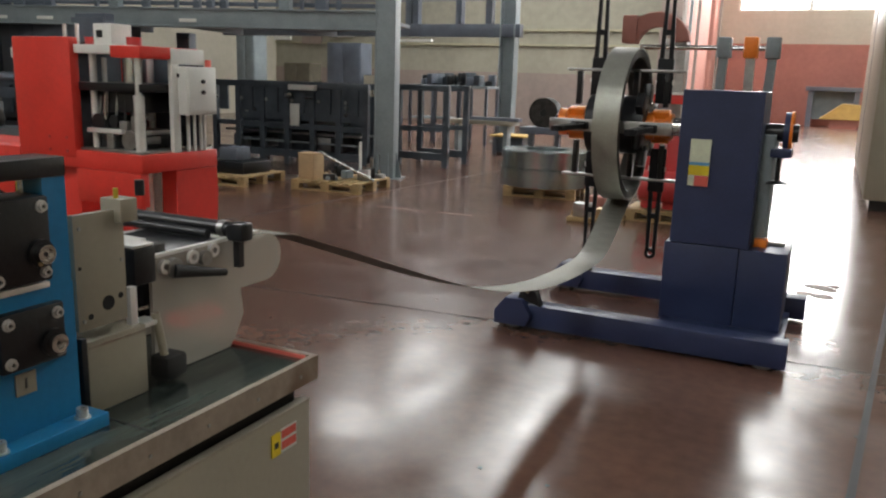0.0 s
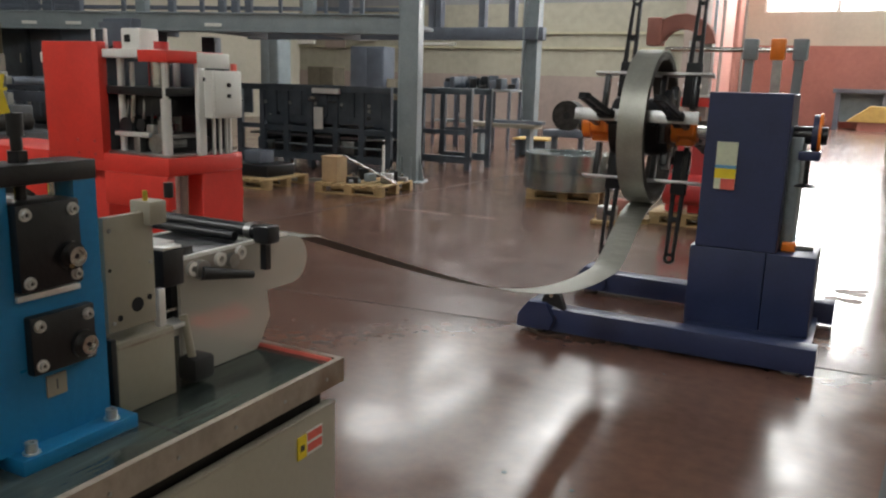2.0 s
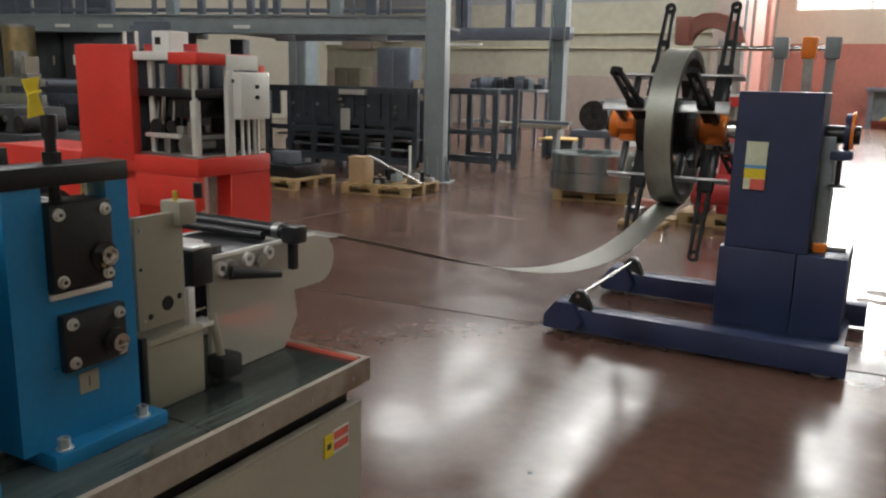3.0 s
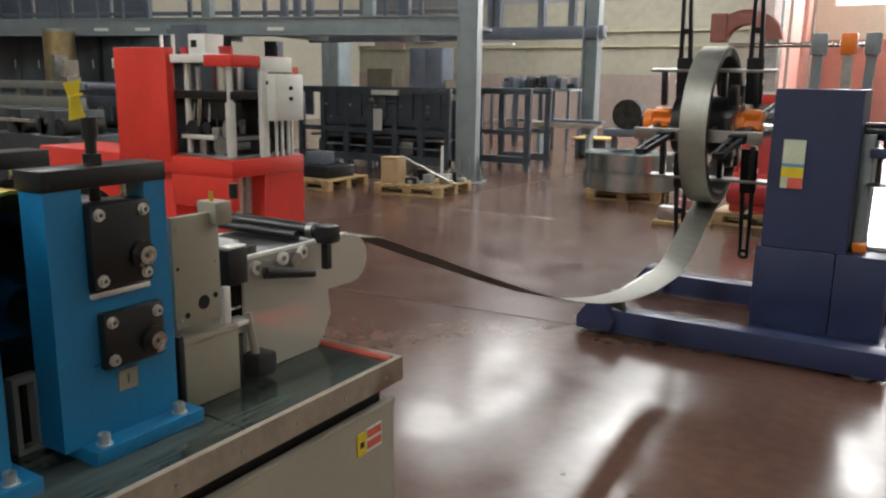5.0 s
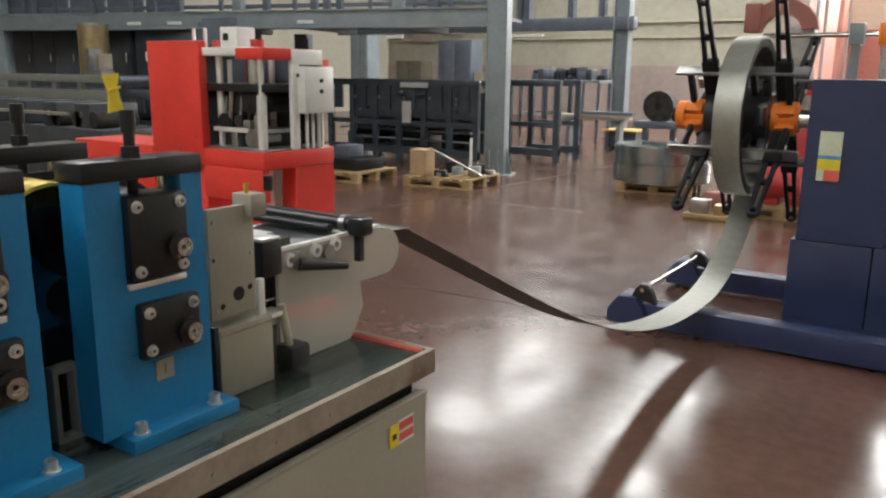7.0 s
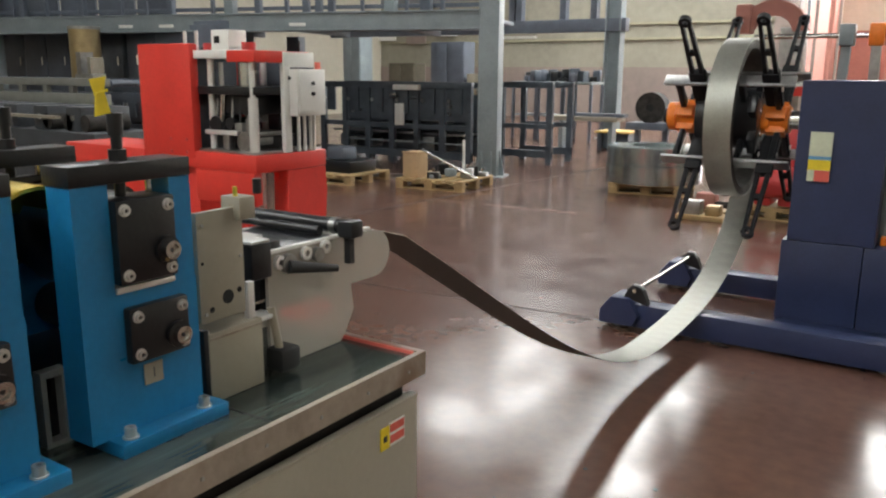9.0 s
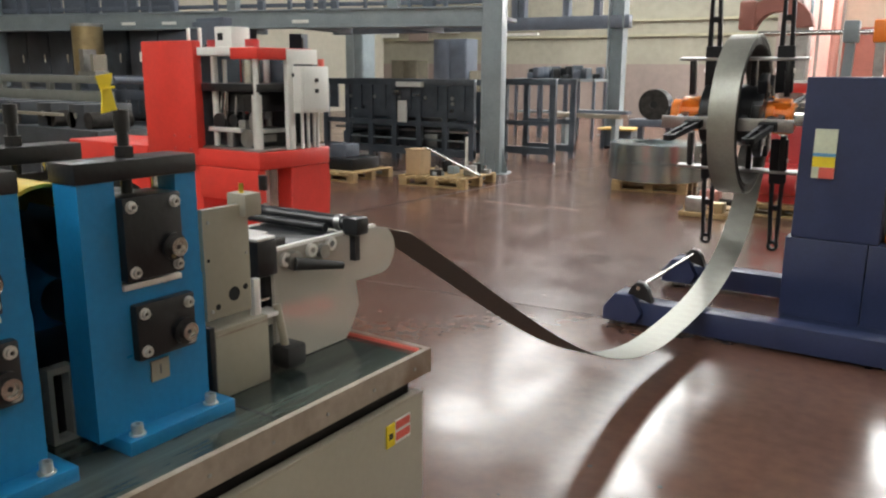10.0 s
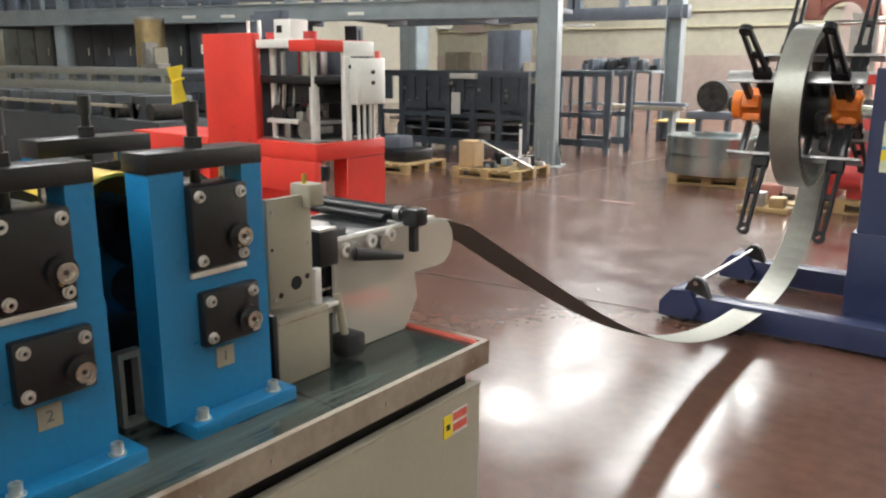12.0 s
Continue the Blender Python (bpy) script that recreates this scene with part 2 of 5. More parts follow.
def build_hall():
    structure("floor", box(HX0 - 0.3, HX1 + 0.3, HY0 - 0.3, HY1 + 0.3, -0.2, 0), FLOOR,
              "glossy dark red-brown painted concrete workshop floor", "floor")
    # floor joints
    j = bmesh.new()
    for off, along in ((0, True), (0, False), (6.0, True), (-6.0, True), (6.0, False), (-6.0, False), (-12.0, False)):
        m = Matrix.Translation((0.36, 4.75, 0)) @ Matrix.Rotation(radians(5 if along else -4.8), 4, "Z")
        if along:
            bm_box(j, -20, 8, off - 0.008, off + 0.008, -0.01, 0.0015, m=m)
        else:
            bm_box(j, off - 0.016, off + 0.016, -12, 32, -0.01, 0.0018, m=m)
    structure("floor_joint", j, JOINT, "dark expansion joints in the workshop floor", "joint")
    # far wall: red dado, beige wall, window band in the open bay
    zw0, zw1, wx0, wx1 = 4.72, 7.6, -4.4, 4.2
    structure("wall_north", boxes((-5.2, HX1, HY1, HY1 + 0.3, 3.36, zw0), (-5.2, HX1, HY1, HY1 + 0.3, zw1, HZ), (-5.2, wx0, HY1, HY1 + 0.3, zw0, zw1),
                                  (wx1, HX1, HY1, HY1 + 0.3, zw0, zw1)), WALL_BEIGE, "beige painted upper workshop wall", "wall")
    structure("wall_dado", box(-5.2, HX1, HY1 - 0.03, HY1 + 0.3, 0, 3.36), WALL_RED, "dusty red painted lower workshop wall", "wall")
    # upper wall is out of view; its dark sheet is added to cut bounce light
    structure("dark_upper_wall", box(HX0, -5.2, 26.0, 26.3, 4.1, HZ), ROOF, "unseen dark upper wall added to dim the floor reflection", "wall")
    structure("wall_partition", box(HX0, -5.2, 26.0, 26.3, 1.75, 4.1), WALL_SHADE, "cream block wall with darker bands, dimmed for weak light", "wall")
    structure("partition_dado", box(HX0, -5.2, 25.97, 26.3, 0, 1.75), WALL_PINK, "pink painted lower wall, darkened for weak light", "wall")
    structure("wall_return", box(-5.5, -5.2, 26.3, HY1, 0, HZ), WALL_RED, "dusty red return wall", "wall")
    for z in (2.62, 3.1):
        structure("trim", box(HX0, -5.2, 25.93, 26.0, z, z + 0.07), TRIM, "olive painted rail on the wall", "trim")
    structure("wall_west", box(HX0 - 0.3, HX0, HY0, 26.3, 0, HZ), WALL_BEIGE, "beige workshop side wall", "wall")
    structure("wall_east", boxes((HX1, HX1 + 0.3, HY0, HY1, 0, 3.5), (HX1, HX1 + 0.3, HY0, HY1, 3.5, HZ)), WALL_BEIGE, "beige workshop side wall", "wall")
    structure("wall_south", box(HX0, HX1, HY0 - 0.3, HY0, 0, HZ), WALL_BEIGE, "beige workshop end wall", "wall")
    structure("ceiling", box(HX0, HX1, HY0, HY1 + 0.3, HZ, HZ + 0.2), ROOF, "dark grey sheet roof", "ceiling")
    # translucent skylights under the roof; rows nearer than y=15 are added fill light
    k = 0
    for y0, y1, xs in ((-6.8, -1.6, (-9.0, -2.0)), (-4.6, -2.8, (5.0,)), (6.0, 8.7, (-14.0, -6.6, 2.6)), (17.6, 25.0, (-11.5,)), (15.4, 25.0, (-6.5, -1.2, 4.2)), (30, 33, (-2.0, 2.6))):
        for x in xs:
            k += 1
            s = tagged(new("skylight_%d" % k), "unseen glowing daylight panel in the roof", "skylight", kind="structure")
            s.location = (x, (y0 + y1) / 2, HZ)
            part("pane", box(x - 1.05, x + 1.05, y0, y1, HZ - 0.03, HZ - 0.01), SKYPANEL, s)
            part("skylight_frame", boxes((x - 1.15, x - 1.05, y0 - 0.1, y1 + 0.1, HZ - 0.06, HZ), (x + 1.05, x + 1.15, y0 - 0.1, y1 + 0.1, HZ - 0.06, HZ)), WHITE, s)
    # windows of the far wall
    n = 3
    w = (wx1 - wx0) / n
    for i in range(n):
        x0 = wx0 + i * w
        win = tagged(new("window_%d" % (i + 1)), "bright clerestory window high in the far wall", "window", kind="structure")
        win.location = (x0 + w / 2, HY1, zw0)
        for f in ((x0, x0 + 0.1, zw0, zw1), (x0 + w - 0.1, x0 + w, zw0, zw1), (x0 + 0.1, x0 + w - 0.1, zw0, zw0 + 0.08), (x0 + w / 2 - 0.04, x0 + w / 2 + 0.04, zw0 + 0.08, zw1)):
            part("window_frame", box(f[0], f[1], HY1 + 0.05, HY1 + 0.2, f[2], f[3]), WHITE, win)
    structure("backdrop", box(-6.5, 7, HY1 + 1.5, HY1 + 1.6, 3, 10), SKYGLOW, "bright overcast daylight outside the windows", "sky")
    area("window_daylight", (0, HY1 - 0.1, 6.4), (-1.5, 15, 0.0), 8.2, 2.3, 900, (1.0, 0.98, 0.93))
    # pilaster and pipes at the end of the partition
    t = thing("wall_pipes", "pink and grey vertical pipes on a pilaster", "pipes", -4.5, 25.9, 0)
    part("pilaster", box(-5.2, -4.55, 25.6, 26.3, 0, HZ), WALL_PINK, t)
    for x, r, m in ((-4.35, 0.05, STEEL_GREY), (-4.12, 0.05, WALL_PINK), (-3.72, 0.07, WALL_RED), (-3.5, 0.04, WALL_PINK)):
        part("pipe", cyl((x, 25.9, 0), (x, 25.9, 8.3), r, n=16), m, t)


build_hall()


# ---- roll forming machine ----
ZB = 0.966
XE = -0.845


def build_bed():
    t = line_thing("machine_bed", "long cream roll forming machine bed with an oily dark steel top", "machine bed", -1.15, -0.8, 0.1487)
    line_part("top_plate", box(-1.47, XE - 0.012, -3.2, 1.225, ZB - 0.02, ZB - 0.008), BED, t, "oily dark green-grey steel top plate")
    line_part("plate_seam", box(-1.46, XE - 0.014, 0.838, 0.842, ZB - 0.009, ZB - 0.0072), SLOT, t)
    line_part("rim", boxes((XE - 0.012, XE, -3.2, 1.237, ZB - 0.048, ZB), (-1.48, XE - 0.012, 1.225, 1.237, ZB - 0.048, ZB), (-1.48, -1.468, -3.2, 1.225, ZB - 0.048, ZB)),
         RIM, t, "worn cream steel rim")
    line_part("edge_tape", box(-1.46, XE - 0.02, 1.219, 1.224, ZB - 0.008, ZB - 0.001), LABEL_RED, t, "thin red edge strip")
    line_part("frame", box(-1.45, XE - 0.03, -3.18, 1.20, 0.21, ZB - 0.022), SLOT, t, "dark inner frame")
    line_part("cover_panel", box(XE - 0.02, XE - 0.003, -3.2, 1.212, 0.20, 0.880, bevel=0.002), CREAM, t, "smooth cream side cover")
    line_part("cover_fold", box(XE - 0.021, XE - 0.0015, -3.2, 1.213, 0.880, 0.886, bevel=0.002), CREAM, t)
    line_part("end_cover", box(-1.45, XE - 0.022, 1.20, 1.212, 0.20, 0.880), CREAM, t)
    for y in (-2.9, -1.2, 1.0):
        for x in (-1.4, -0.93):
            line_part("foot", cyl((x, y, 0.1487), (x, y, 0.21), 0.035), BLACK, t)
    for i in range(14):
        line_part("rivet", cyl((XE - 0.001, 1.18 - i * 0.125, ZB - 0.027), (XE + 0.0015, 1.18 - i * 0.125, ZB - 0.027), 0.0035, n=8), STEEL_WORN, t)
    return t


build_bed()


def hexbolt(bm, c, ax, r=0.011, h=0.008):
    a = Vector(c)
    d = Vector(ax)
    bm_cyl(bm, a, a + d * 0.002, r * 1.15, n=16)
    bm_tube(bm, a + d * 0.002, a + d * h, r * 0.82, r * 0.42, n=12)


def build_stand(y, near=True, number="1", first=False):
    """One roller stand; y is the line position of its middle."""
    xf = -0.985 if near else -1.335          # outer face
    s = 1 if near else -1                     # outward direction
    t = line_thing("roller_stand", "bright blue cast roller stand with black bearing blocks", "roller stand", xf, y, ZB - 0.008, group="roller stands")
    Y = lambda v: y + (v - 0.704)
    def bx(y0, y1, z0, z1, x0, x1, bevel=0.0015):
        a, b = xf + s * x0, xf + s * x1
        return box(min(a, b), max(a, b), Y(y0), Y(y1), z0, z1, bevel=bevel)
    # frame: two posts, sill, lower body with an opening
    line_part("post", bx(0.606, 0.662, 1.19, 1.348, -0.055, 0, 0.0), BLUE, t)
    line_part("post", bx(0.764, 0.802, 1.19, 1.348, -0.055, 0, 0.0), BLUE, t)
    line_part("lower_body", bx(0.606, 0.804, ZB + 0.012, 1.19, -0.055, 0, 0.0), BLUE, t)
    line_part("flange", bx(0.63, 0.825, ZB - 0.008, ZB + 0.014, -0.06, 0.036), BLUE, t)
    line_part("crosshead", bx(0.604, 0.803, 1.348, 1.376, -0.06, 0.002), BLACK, t, "black steel crosshead")
    line_part("sill", bx(0.663, 0.763, 1.19, 1.199, -0.05, 0.004), CHROME, t, "bright machined sill")
    # bearing blocks
    def block(y0, y1, z0, z1, sy, sz, r):
        bl = line_part("bearing_block", bx(y0, y1, z0, z1, -0.05, 0.014, 0.004), BLACK, t, "black bearing block")
        for yy in (y0 + 0.013, y1 - 0.013):
            for zz in (z0 + 0.014, z1 - 0.014):
                b = bmesh.new()
                hexbolt(b, (xf + s * 0.014, Y(yy), zz), (s, 0, 0), 0.0078, 0.007)
                line_part("bolt", b, ZINC, bl)
                line_part("socket", cyl((xf + s * 0.0162, Y(yy), zz), (xf + s * 0.0172, Y(yy), zz), 0.0035, n=8), SLOT, bl)
        line_part("bearing_cap", cyl((xf + s * 0.014, Y(sy), sz), (xf + s * 0.02, Y(sy), sz), r * 1.5, n=24), BLACK, bl)
        sh = cyl((xf - s * 0.17, Y(sy), sz), (xf + s * 0.027, Y(sy), sz), r, n=24)
        bm_tube(sh, (xf + s * 0.027, Y(sy), sz), (xf + s * 0.031, Y(sy), sz), r * 1.02, r * 0.7, n=24)
        line_part("shaft", sh, STEEL, bl, "bright steel shaft end")
        line_part("centre_hole", cyl((xf + s * 0.0268, Y(sy), sz), (xf + s * 0.0276, Y(sy), sz), r * 0.25, n=10), SLOT, bl)
        line_part("grease_nipple", cyl((xf + s * 0.014, Y(sy - 0.004), z0 + 0.028), (xf + s * 0.021, Y(sy - 0.004), z0 + 0.028), 0.004, n=8), BRASS_DULL, bl)
    block(0.663, 0.762, 1.203, 1.325, 0.742, 1.245, 0.0135)
    block(0.672, 0.776, 1.083, 1.168, 0.752, 1.112, 0.0135)
    # adjusting screw
    sc = cyl((xf - s * 0.03, Y(0.703), 1.322), (xf - s * 0.03, Y(0.703), 1.43), 0.008, n=16)
    bm_cyl(sc, (xf - s * 0.03, Y(0.703), 1.376), (xf - s * 0.03, Y(0.703), 1.392), 0.014, n=6)
    bm_cyl(sc, (xf - s * 0.03, Y(0.703), 1.412), (xf - s * 0.03, Y(0.703), 1.443), 0.011, n=16)
    line_part("adjusting_screw", sc, BLACK, t)
    line_part("guide_rod", cyl((xf - s * 0.03, Y(0.752), 1.32), (xf - s * 0.03, Y(0.752), 1.35), 0.006, n=12), STEEL, t)
    if near:
        pl = line_part("number_plate", box(xf, xf + 0.0025, Y(0.698), Y(0.73), 1.042, 1.074), CREAM, t, "cream number plate")
        cu = bpy.data.curves.new("digit", "FONT")
        cu.body, cu.size, cu.extrude, cu.align_x, cu.align_y = number, 0.022, 0.0004, "CENTER", "CENTER"
        ob = new("digit", cu)
        dg = bpy.context.evaluated_depsgraph_get()
        me = bpy.data.meshes.new_from_object(ob.evaluated_get(dg))
        bpy.data.objects.remove(ob)
        me.materials.clear()
        me.materials.append(INK)
        me.transform(Matrix.Translation((xf + 0.003, Y(0.714), 1.058)) @ Euler((radians(90), 0, radians(90))).to_matrix().to_4x4())
        me.transform(world_of(pl).inverted() @ LINE)
        d = new("digit", me)
        d.parent = pl
        for yy in (0.655, 0.79):
            b = bmesh.new()
            hexbolt(b, (xf + 0.019, Y(yy), ZB + 0.014), (0, 0, 1), 0.0105, 0.016)
            line_part("flange_bolt", b, ZINC, t, "bright hex bolt")
    return t


def build_rolls(y):
    t = line_thing("forming_rolls", "pair of dark steel forming rolls on a shaft", "forming rolls", -1.16, y, 1.11, group="forming rolls")
    for z, rr, name in ((1.245, 0.088, "upper_roll"), (1.112, 0.044, "lower_roll")):
        b = bmesh.new()
        for x0, x1, r in ((-1.28, -1.22, rr * 0.85), (-1.22, -1.12, rr), (-1.12, -1.05, rr * 0.85)):
            bm_cyl(b, (x0, y + 0.04, z), (x1, y + 0.04, z), r, n=32)
        line_part(name, b, BLACK, t)
    # black filler and dark screen are added; they stand for shade between the stands
    line_part("gap_filler", box(-1.29, -1.10, y - 0.085, y + 0.165, ZB - 0.006, 1.066, bevel=0.004), BLACK, t, "added black filler darkening the gap below the rolls")
    line_part("dark_screen", box(-1.30, -1.285, y - 0.09, y + 0.17, 1.0, 1.33), MATT_DARK, t)
    return t


for k in range(6):
    yk = 0.704 - 0.274 * k
    build_stand(yk, True, str(k + 1))
    build_stand(yk, False)
    build_rolls(yk)


def build_entry_guide():
    t = line_thing("entry_guide", "cream strip entry guide with clear side plates and a black roller", "entry guide", -1.1, 1.05, ZB - 0.008)
    # cream upright plate and box
    line_part("side_plate", box(-1.012, -1.0, 0.822, 0.918, 1.10, 1.283, bevel=0.001), CREAM, t, "cream upright side plate")
    for yy, zz, r in ((0.88, 1.135, 0.012), (0.845, 1.12, 0.005), (0.905, 1.142, 0.005), (0.83, 1.20, 0.003)):
        line_part("hole", cyl((-1.0005, yy, zz), (-0.9995, yy, zz), r, n=20), SLOT, t)
    line_part("box", box(-1.25, -1.0, 0.835, 0.955, ZB - 0.008, 1.08, bevel=0.003), CREAM, t, "cream sheet metal box")
    # thin black plate puts the shade of the box's end face into colour
    line_part("box_end_shade", box(-1.25, -1.0, 0.824, 0.8345, ZB - 0.008, 1.088, bevel=0.001), BLACK, t, "black plate standing for shade on the box end")
    line_part("box_fold", box(-1.0, -0.9985, 0.838, 0.952, 1.068, 1.072), RIM, t)
    for yy, zz in ((0.832, 1.262), (0.908, 1.268), (0.832, 1.115), (0.91, 1.20)):
        line_part("plate_screw", cyl((-1.0005, yy, zz), (-0.9975, yy, zz), 0.0032, n=8), STEEL_WORN, t)
    line_part("far_plate", box(-1.28, -1.268, 0.822, 0.918, 0.96, 1.283), CREAM, t)
    line_part("bracket", box(-1.03, -0.985, 0.90, 0.935, 1.262, 1.30, bevel=0.002), CREAM, t)
    line_part("bracket_screw", cyl((-1.005, 0.91, 1.30), (-1.005, 0.91, 1.316), 0.004, n=8), BRASS, t)
    # black clamp blocks
    line_part("clamp_block", box(-1.06, -1.02, 0.955, 1.003, 1.14, 1.205, bevel=0.004), BLACK, t, "black clamp block")
    line_part("clamp_rod", cyl((-1.30, 0.975, 1.19), (-1.03, 0.975, 1.19), 0.012, n=16), STEEL, t)
    line_part("clamp_rod", cyl((-1.30, 0.975, 1.15), (-1.03, 0.975, 1.15), 0.012, n=16), BLACK, t)
    line_part("drip_tray", box(-1.27, -1.04, 0.93, 1.0, 1.09, 1.095), STEEL, t)
    # clear side plates
    out = [(1.003, 1.182), (1.30, 1.176)]
    for i in range(9):
        a = radians(90 - i * 22.5)
        out.append((1.318 + 0.05 * math.cos(a), 1.124 + 0.05 * math.sin(a)))
    out += [(1.235, 1.075), (1.243, 1.02), (1.215, 0.975), (1.20, ZB - 0.006), (1.003, ZB - 0.006)]
    for x in (-1.04, -1.235):
        p = line_part("clear_plate", bm_prism(bmesh.new(), out, "x", x, x + 0.008), PLEXI, t, "clear plexiglass side plate")
        # white strip: the bright highlight of the bevel is put into colour
        line_part("edge_highlight", box(x - 0.001, x + 0.009, 1.003, 1.30, 1.1785, 1.1845), WHITE, p)
    line_part("handle", cyl((-1.022, 1.045, 1.150), (-0.99, 1.145, 1.132), 0.013, 0.007, n=14), RUBBER, t, "black clamp handle")
    line_part("handle_boss", cyl((-1.035, 1.05, 1.155), (-1.02, 1.05, 1.155), 0.018, n=16), STEEL_WORN, t)
    line_part("handle_boss", cyl((-1.035, 1.13, 1.158), (-1.02, 1.13, 1.158), 0.014, n=16), STEEL_WORN, t)
    # rollers
    line_part("pinch_roller", cyl((-1.33, 1.215, 1.198), (-1.035, 1.215, 1.198), 0.0155, n=24), BLACK, t, "black transverse roller")
    line_part("roller_end", box(-1.035, -0.995, 1.197, 1.235, 1.178, 1.214, bevel=0.006), BLACK, t)
    line_part("end_bracket", box(-1.025, -1.01, 1.208, 1.222, 1.125, 1.18), BLACK, t)
    line_part("support_roller", cyl((-1.23, 1.215, 1.152), (-1.045, 1.215, 1.152), 0.014, n=20), STEEL, t)
    line_part("support_roller", cyl((-1.23, 1.05, 1.152), (-1.045, 1.05, 1.152), 0.014, n=20), STEEL, t)
    line_part("crossbar", box(-1.30, -1.045, 1.09, 1.17, 1.158, 1.176, bevel=0.002), BLACK, t)
    line_part("crossbar", box(-1.30, -1.045, 1.005, 1.05, 1.175, 1.198, bevel=0.002), BLACK, t)
    # block and plate are added to keep the guide's interior black
    line_part("inner_block", box(-1.222, -1.052, 1.0, 1.20, 1.06, 1.155, bevel=0.004), BLACK, t)
    line_part("interior_plate", box(-1.222, -1.045, 1.055, 1.188, 1.1765, 1.184, bevel=0.001), BLACK, t, "black plate added over the guide's dark interior")
    line_part("hold_down_bar", cyl((-1.30, 1.165, 1.196), (-1.05, 1.165, 1.196), 0.009, n=14), BLACK, t)
    line_part("pad", box(-1.24, -1.06, 0.94, 1.02, 1.205, 1.21), CHROME, t, "bright guide pad")
    line_part("bracket_leg", box(-1.024, -1.012, 0.935, 0.95, 1.075, 1.145, bevel=0.001), CHROME, t, "bright bent steel bracket")
    line_part("bracket_foot", box(-1.05, -1.012, 0.935, 1.0, 1.067, 1.075, bevel=0.001), CHROME, t)
    line_part("clamp_cap", box(-1.058, -1.022, 0.957, 1.001, 1.205, 1.211, bevel=0.002), CHROME, t)
    for yy, zz in ((1.03, 1.16), (1.10, 1.165), (1.155, 1.168)):
        line_part("bearing", bm_tube(bmesh.new(), (-1.0315, yy, zz), (-1.024, yy, zz), 0.013, 0.006, 20), CHROME, t)
    line_part("adjuster", cyl((-1.0, 0.955, 1.30), (-1.0, 0.955, 1.325), 0.008, n=10), BLACK, t)
    line_part("roller_sleeve", bm_tube(bmesh.new(), (-1.06, 1.215, 1.198), (-1.045, 1.215, 1.198), 0.0175, 0.0155, 24), STEEL_WORN, t)
    # lever with dark knob on the bed
    line_part("lever", cyl((-1.02, 0.995, 1.085), (-1.005, 1.0, 1.0), 0.0075, n=10), CREAM, t)
    line_part("knob", box(-1.03, -0.985, 0.985, 1.035, ZB, 1.01, bevel=0.008), RUBBER, t, "black rubber foot")
    return t


build_entry_guide()

# ---- decoiler ----
AX = (-1.249, 5.33, 1.239)        # coil centre


